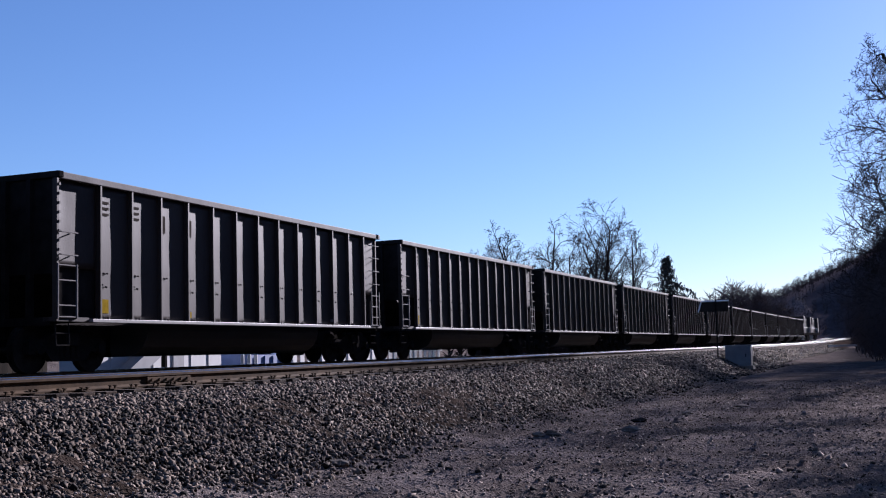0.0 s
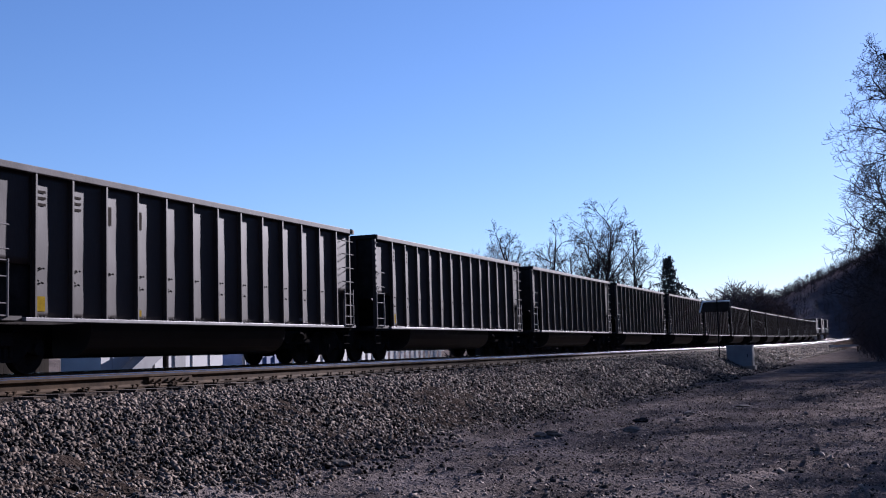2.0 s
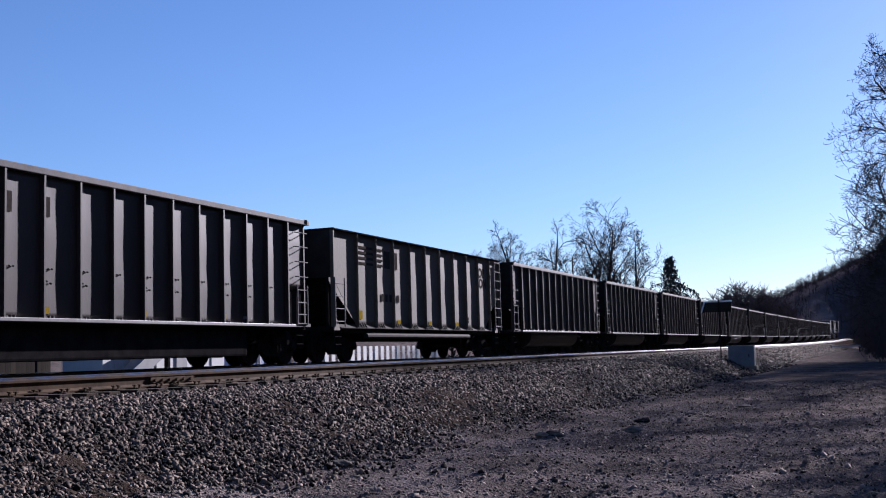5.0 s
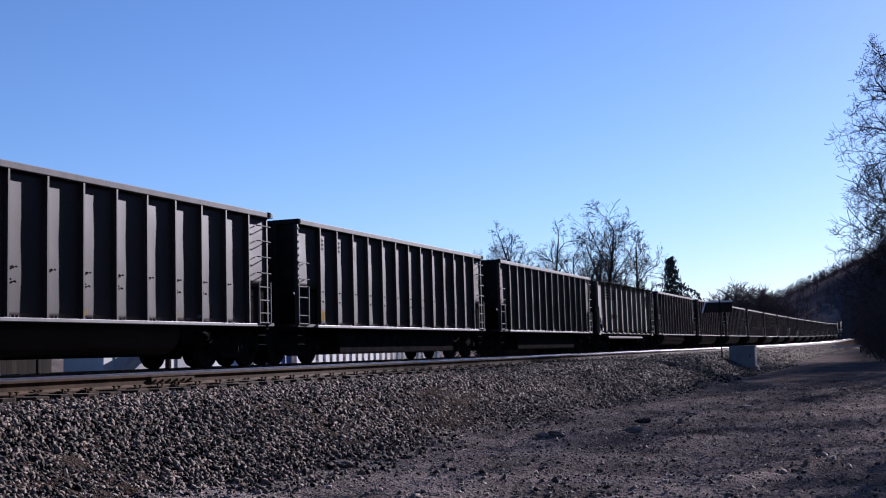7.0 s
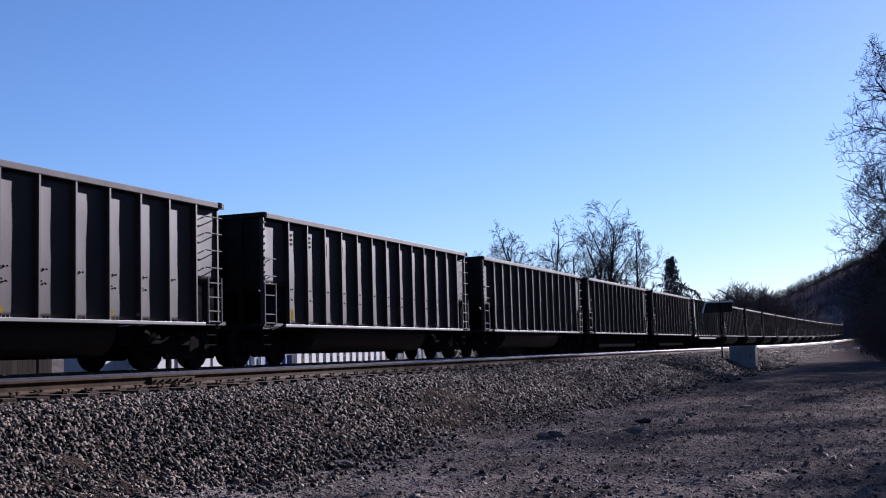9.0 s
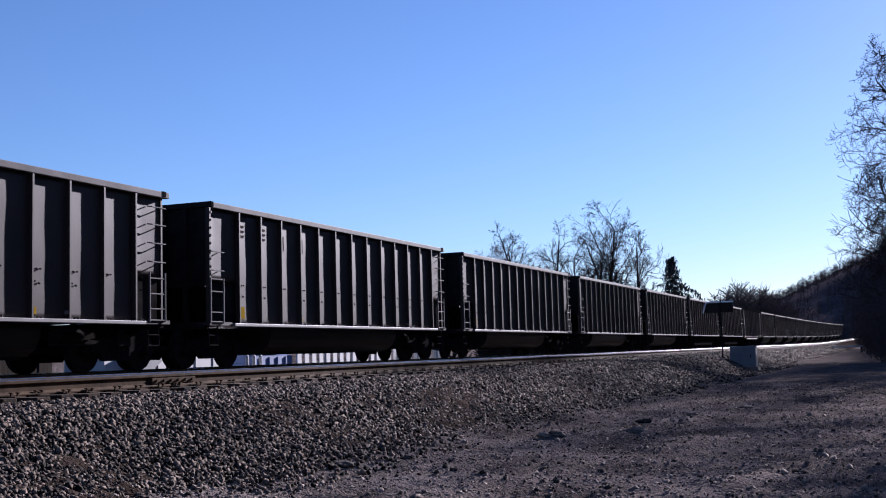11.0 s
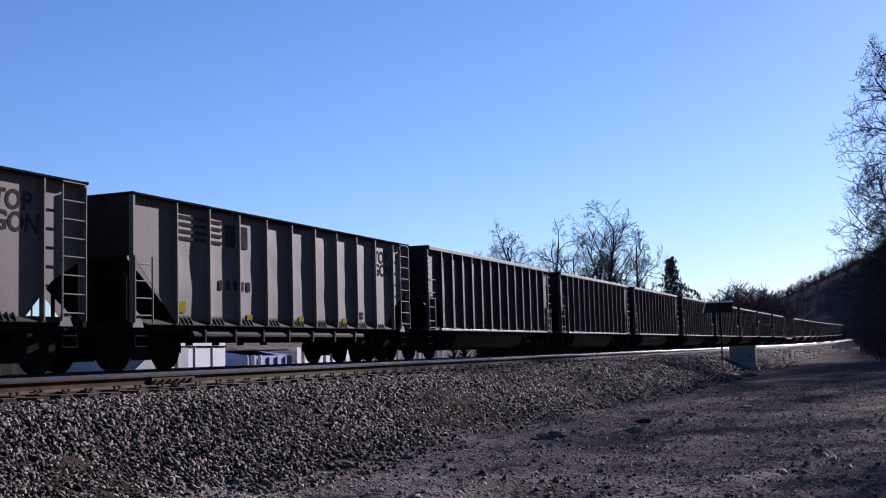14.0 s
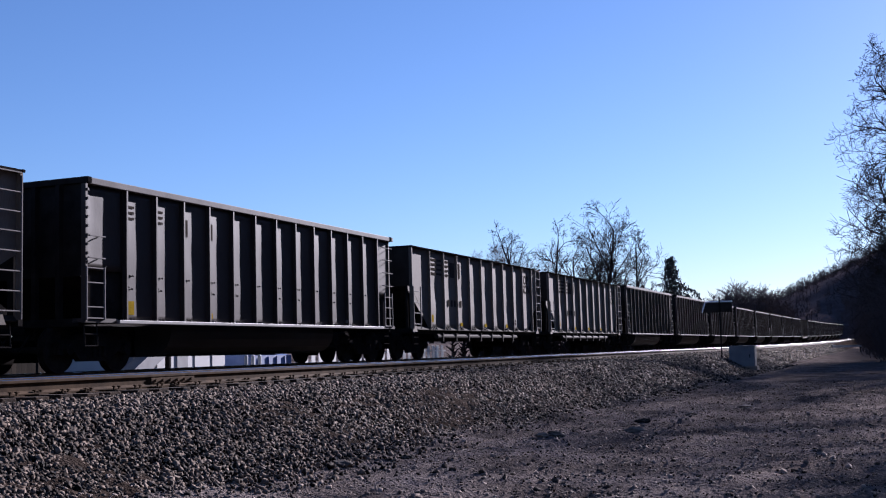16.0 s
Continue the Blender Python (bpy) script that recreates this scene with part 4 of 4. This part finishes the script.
# ---- yard behind the train ----
def white_shed(x, y, w, d, h, rot, label):
    s = tagged(new("shed"), label, "shed")
    s.matrix_world = pose(x, y, -0.95, 0, 0, rot)
    for a in ((-w / 2, w / 2, -d / 2, -d / 2 + 0.12), (-w / 2, w / 2, d / 2 - 0.12, d / 2), (-w / 2, -w / 2 + 0.12, -d / 2 + 0.12, d / 2 - 0.12), (w / 2 - 0.12, w / 2, -d / 2 + 0.12, d / 2 - 0.12)):
        part("wall", boxes((*a, 0, h)), M_WHITE, s)
    part("roof", made(prism, [(-d / 2 - 0.2, h), (d / 2 + 0.2, h), (d / 2 + 0.2, h + 0.1), (0, h + 0.5), (-d / 2 - 0.2, h + 0.1)], "x", -w / 2 - 0.2, w / 2 + 0.2), M_CASE, s)
    part("trim", boxes((-w / 2 - 0.03, w / 2 + 0.03, -d / 2 - 0.03, -d / 2 - 0.002, 1.72, 1.78)), M_UNDER, s)
    for k in range(int(w / 1.4)):
        part("batten", boxes((-w / 2 + 0.7 + 1.4 * k, -w / 2 + 0.75 + 1.4 * k, -d / 2 - 0.03, -d / 2 - 0.002, 0.05, 1.7)), M_WHITE, s)
    part("door", boxes((0.55, 1.35, -d / 2 - 0.04, -d / 2 - 0.002, 0.05, 1.7)), M_CASE, s, "grey door")
    return s


# walls turn their long side to the line
white_shed(-30.5, 41.4, 8.8, 2.0, 2.3, 90, "low white painted shed with battened walls behind the line")
bin_ = tagged(new("dumpster"), "blue steel dumpster beside the yard fence", "dumpster")
bin_.matrix_world = pose(-30.0, 49.5, -0.95, 0, 0, 90)
M_BLUE = material("blue_paint", (0.04, 0.075, 0.2), (0.08, 0.13, 0.29), 0.5, 0, 2, 30, 0.1, 0.003)
part("body", made(prism, [(-0.9, 0.15), (0.8, 0.15), (0.9, 1.5), (-0.9, 1.25)], "x", -1.9, 1.9), M_BLUE, bin_)
for x in (-1.2, -0.4, 0.4, 1.2):
    part("rib", boxes((x - 0.05, x + 0.05, -0.96, -0.9, 0.2, 1.2)), M_BLUE, bin_)
part("lid", boxes((-1.6, 1.6, -0.9, 0.9, 1.5, 1.56)), M_UNDER, bin_)


def picket_fence(x, y0, count, label):
    f = tagged(new("fence"), label, "fence")
    f.location = (x, y0, -0.95)
    picket = mesh_of("picket", made(prism, [(-0.22, 0.08), (0.22, 0.08), (0.22, 1.6), (0.19, 1.64), (-0.19, 1.64), (-0.22, 1.6)], "x", 0.0, 0.03), M_WHITE)
    for i in range(count):
        part("picket", picket, None, f, "", pose(0.02, 0.8 * i, 0))
    for z in (0.4, 1.25):
        part("rail", boxes((-0.04, 0.0, -0.2, 0.8 * count, z, z + 0.08)), M_WHITE, f)
    for i in range(0, count + 1, 4):
        part("post", boxes((-0.14, -0.04, 0.8 * i - 0.05, 0.8 * i + 0.05, -0.2, 1.5)), M_WHITE, f)


picket_fence(-29.0, 51.9, 26, "white painted fence of wide upright boards behind the railway")


def wire_fence(x, y0, n, label):
    f = tagged(new("fence"), label, "fence")
    f.location = (x, y0, -0.95)
    for i in range(n):
        bm = bmesh.new()
        rod(bm, (0, 2.2 * i, -0.2), (0, 2.2 * i, 1.5), 0.05, 6)
        part("post", bm, M_UNDER, f)
    for z in (0.6, 1.35):
        bm = bmesh.new()
        rod(bm, (0, 0, z), (0, 2.2 * (n - 1), z), 0.03, 5)
        part("rail", bm, M_WHITE, f)


wire_fence(-31.6, 29.0, 5, "thin rail fence on dark posts behind the railway")

M_BOARD = material("brown_boards", (0.010, 0.0075, 0.0055), (0.036, 0.028, 0.02), 0.9, 0, 3, 40, 0.4, 0.004, (1, 1, 0.2), per_object=0.4, spec=0.05)


def board_fence(x, y0, count):
    """A tall close fence of upright brown boards on posts."""
    f = tagged(new("fence"), "tall weathered brown board fence behind the rail fence", "fence")
    f.location = (x, y0, -0.95)
    board_me = mesh_of("board", boxes((0.0, 0.025, 0.005, 0.285, 0.05, 1.95)), M_BOARD)
    for i in range(count):
        part("board", board_me, None, f, "", pose(0, 0.29 * i, 0.02 * math.sin(i * 2.7)))
    for z in (0.4, 1.6):
        part("rail", boxes((-0.06, 0.0, 0.0, 0.29 * count, z, z + 0.09)), M_BOARD, f)
    for i in range(0, count + 1, 8):
        part("post", boxes((-0.16, -0.06, 0.29 * i - 0.05, 0.29 * i + 0.05, -0.2, 1.9)), M_BOARD, f)


board_fence(-33.2, 22.0, 56)


for y in (45.9, 46.5, 47.1):
    b = tagged(new("bollard"), "short white painted bollard in the yard", "bollard", "bollards in the yard")
    b.location = (-28.4, y, -0.95)
    bm = bmesh.new()
    rod(bm, (0, 0, -0.2), (0, 0, 1.25), 0.09, 10), rod(bm, (0, 0, 1.25), (0, 0, 1.31), 0.09, 10, 0.04)
    part("post", bm, M_WHITE, b)
py = rng.normal(39.6, 0.9, 900)
tagged(heap("gravel_pile", rng.normal(-28.2, 0.25, 900), py, -0.95 + 0.75 * np.exp(-((py - 39.6) / 1.1) ** 2) * rng.random(900), rng.uniform(0.06, 0.16, 900), M_STONE, 15), "low pile of dark rubble in front of the shed", "rubble", kind="stuff")
# solid wedge added in place of the slanting blue shadow by the shed
ramp = tagged(new("loading_ramp"), "sloping blue-grey wedge standing in for a shadow by the white shed", "ramp")
ramp.location = (-28.9, 0, 0)
part("deck", made(prism, [(36.3, -0.95), (37.5, -0.95), (40.6, 0.75), (40.6, 1.05), (39.9, 1.05)], "x", -0.3, 0.3), M_CASE, ramp)
part("support", boxes((-0.1, 0.1, 40.4, 40.55, -1.0, 0.76)), M_UNDER, ramp)

# thin exhaust drifting back from the locomotives
M_SMOKE = bpy.data.materials.new("exhaust")
M_SMOKE.use_nodes = True
_b = M_SMOKE.node_tree.nodes["Principled BSDF"]
_b.inputs["Base Color"].default_value, _b.inputs["Roughness"].default_value, _b.inputs["Alpha"].default_value = (0.55, 0.56, 0.6, 1), 1.0, 0.022
_b.inputs["Specular IOR Level"].default_value = 0.0
smoke = tagged(new("exhaust_smoke"), "thin pale exhaust smoke trailing behind the locomotives", "smoke")
r = random.Random(12)
for k in range(3):
    bm = bmesh.new()
    bmesh.ops.create_icosphere(bm, subdivisions=3, radius=1.6 + 0.7 * k)
    for v in bm.verts:
        v.co = Vector((v.co.x, v.co.y * 1.8, v.co.z * 0.8)) * (1 + 0.4 * noise.noise(v.co * 0.7 + Vector((k * 3.1, 0, 0))))
    part("puff", bm, M_SMOKE, smoke, "", pose(0.8 - 0.9 * k, 6 - 9 * k, 5.6 + 0.6 * k))
LOCOS.append((smoke, 12 * PITCH + 4))


# ---- what moves ----
def car_y(n, t):
    return 17.294 + n * PITCH + SHIFT.get(n, 0.0) + 15.161 * t


def motions():
    def on_line(y):
        return pose(TRACK_X, y, float(rise(y)), climb(y + 7))

    for c, n in CARS:
        walk(c, [(t, on_line(car_y(n, t))) for t in range(17)])
    for c, ahead in LOCOS:
        walk(c, [(t, on_line(17.294 + ahead + 15.161 * t)) for t in range(17)])
    # the wheels turn as the cars roll
    turn = 15.161 / 0.457
    for c, n in CARS:
        if n > 1:
            continue
        for w in [o for o in c.children_recursive if o.name.startswith("wheelset")]:
            m = w.matrix_basis.translation.copy()
            walk(w, [(k / 30, pose(m.x, m.y, m.z, -math.degrees(turn * k / 30))) for k in range(0, 481)])


motions()
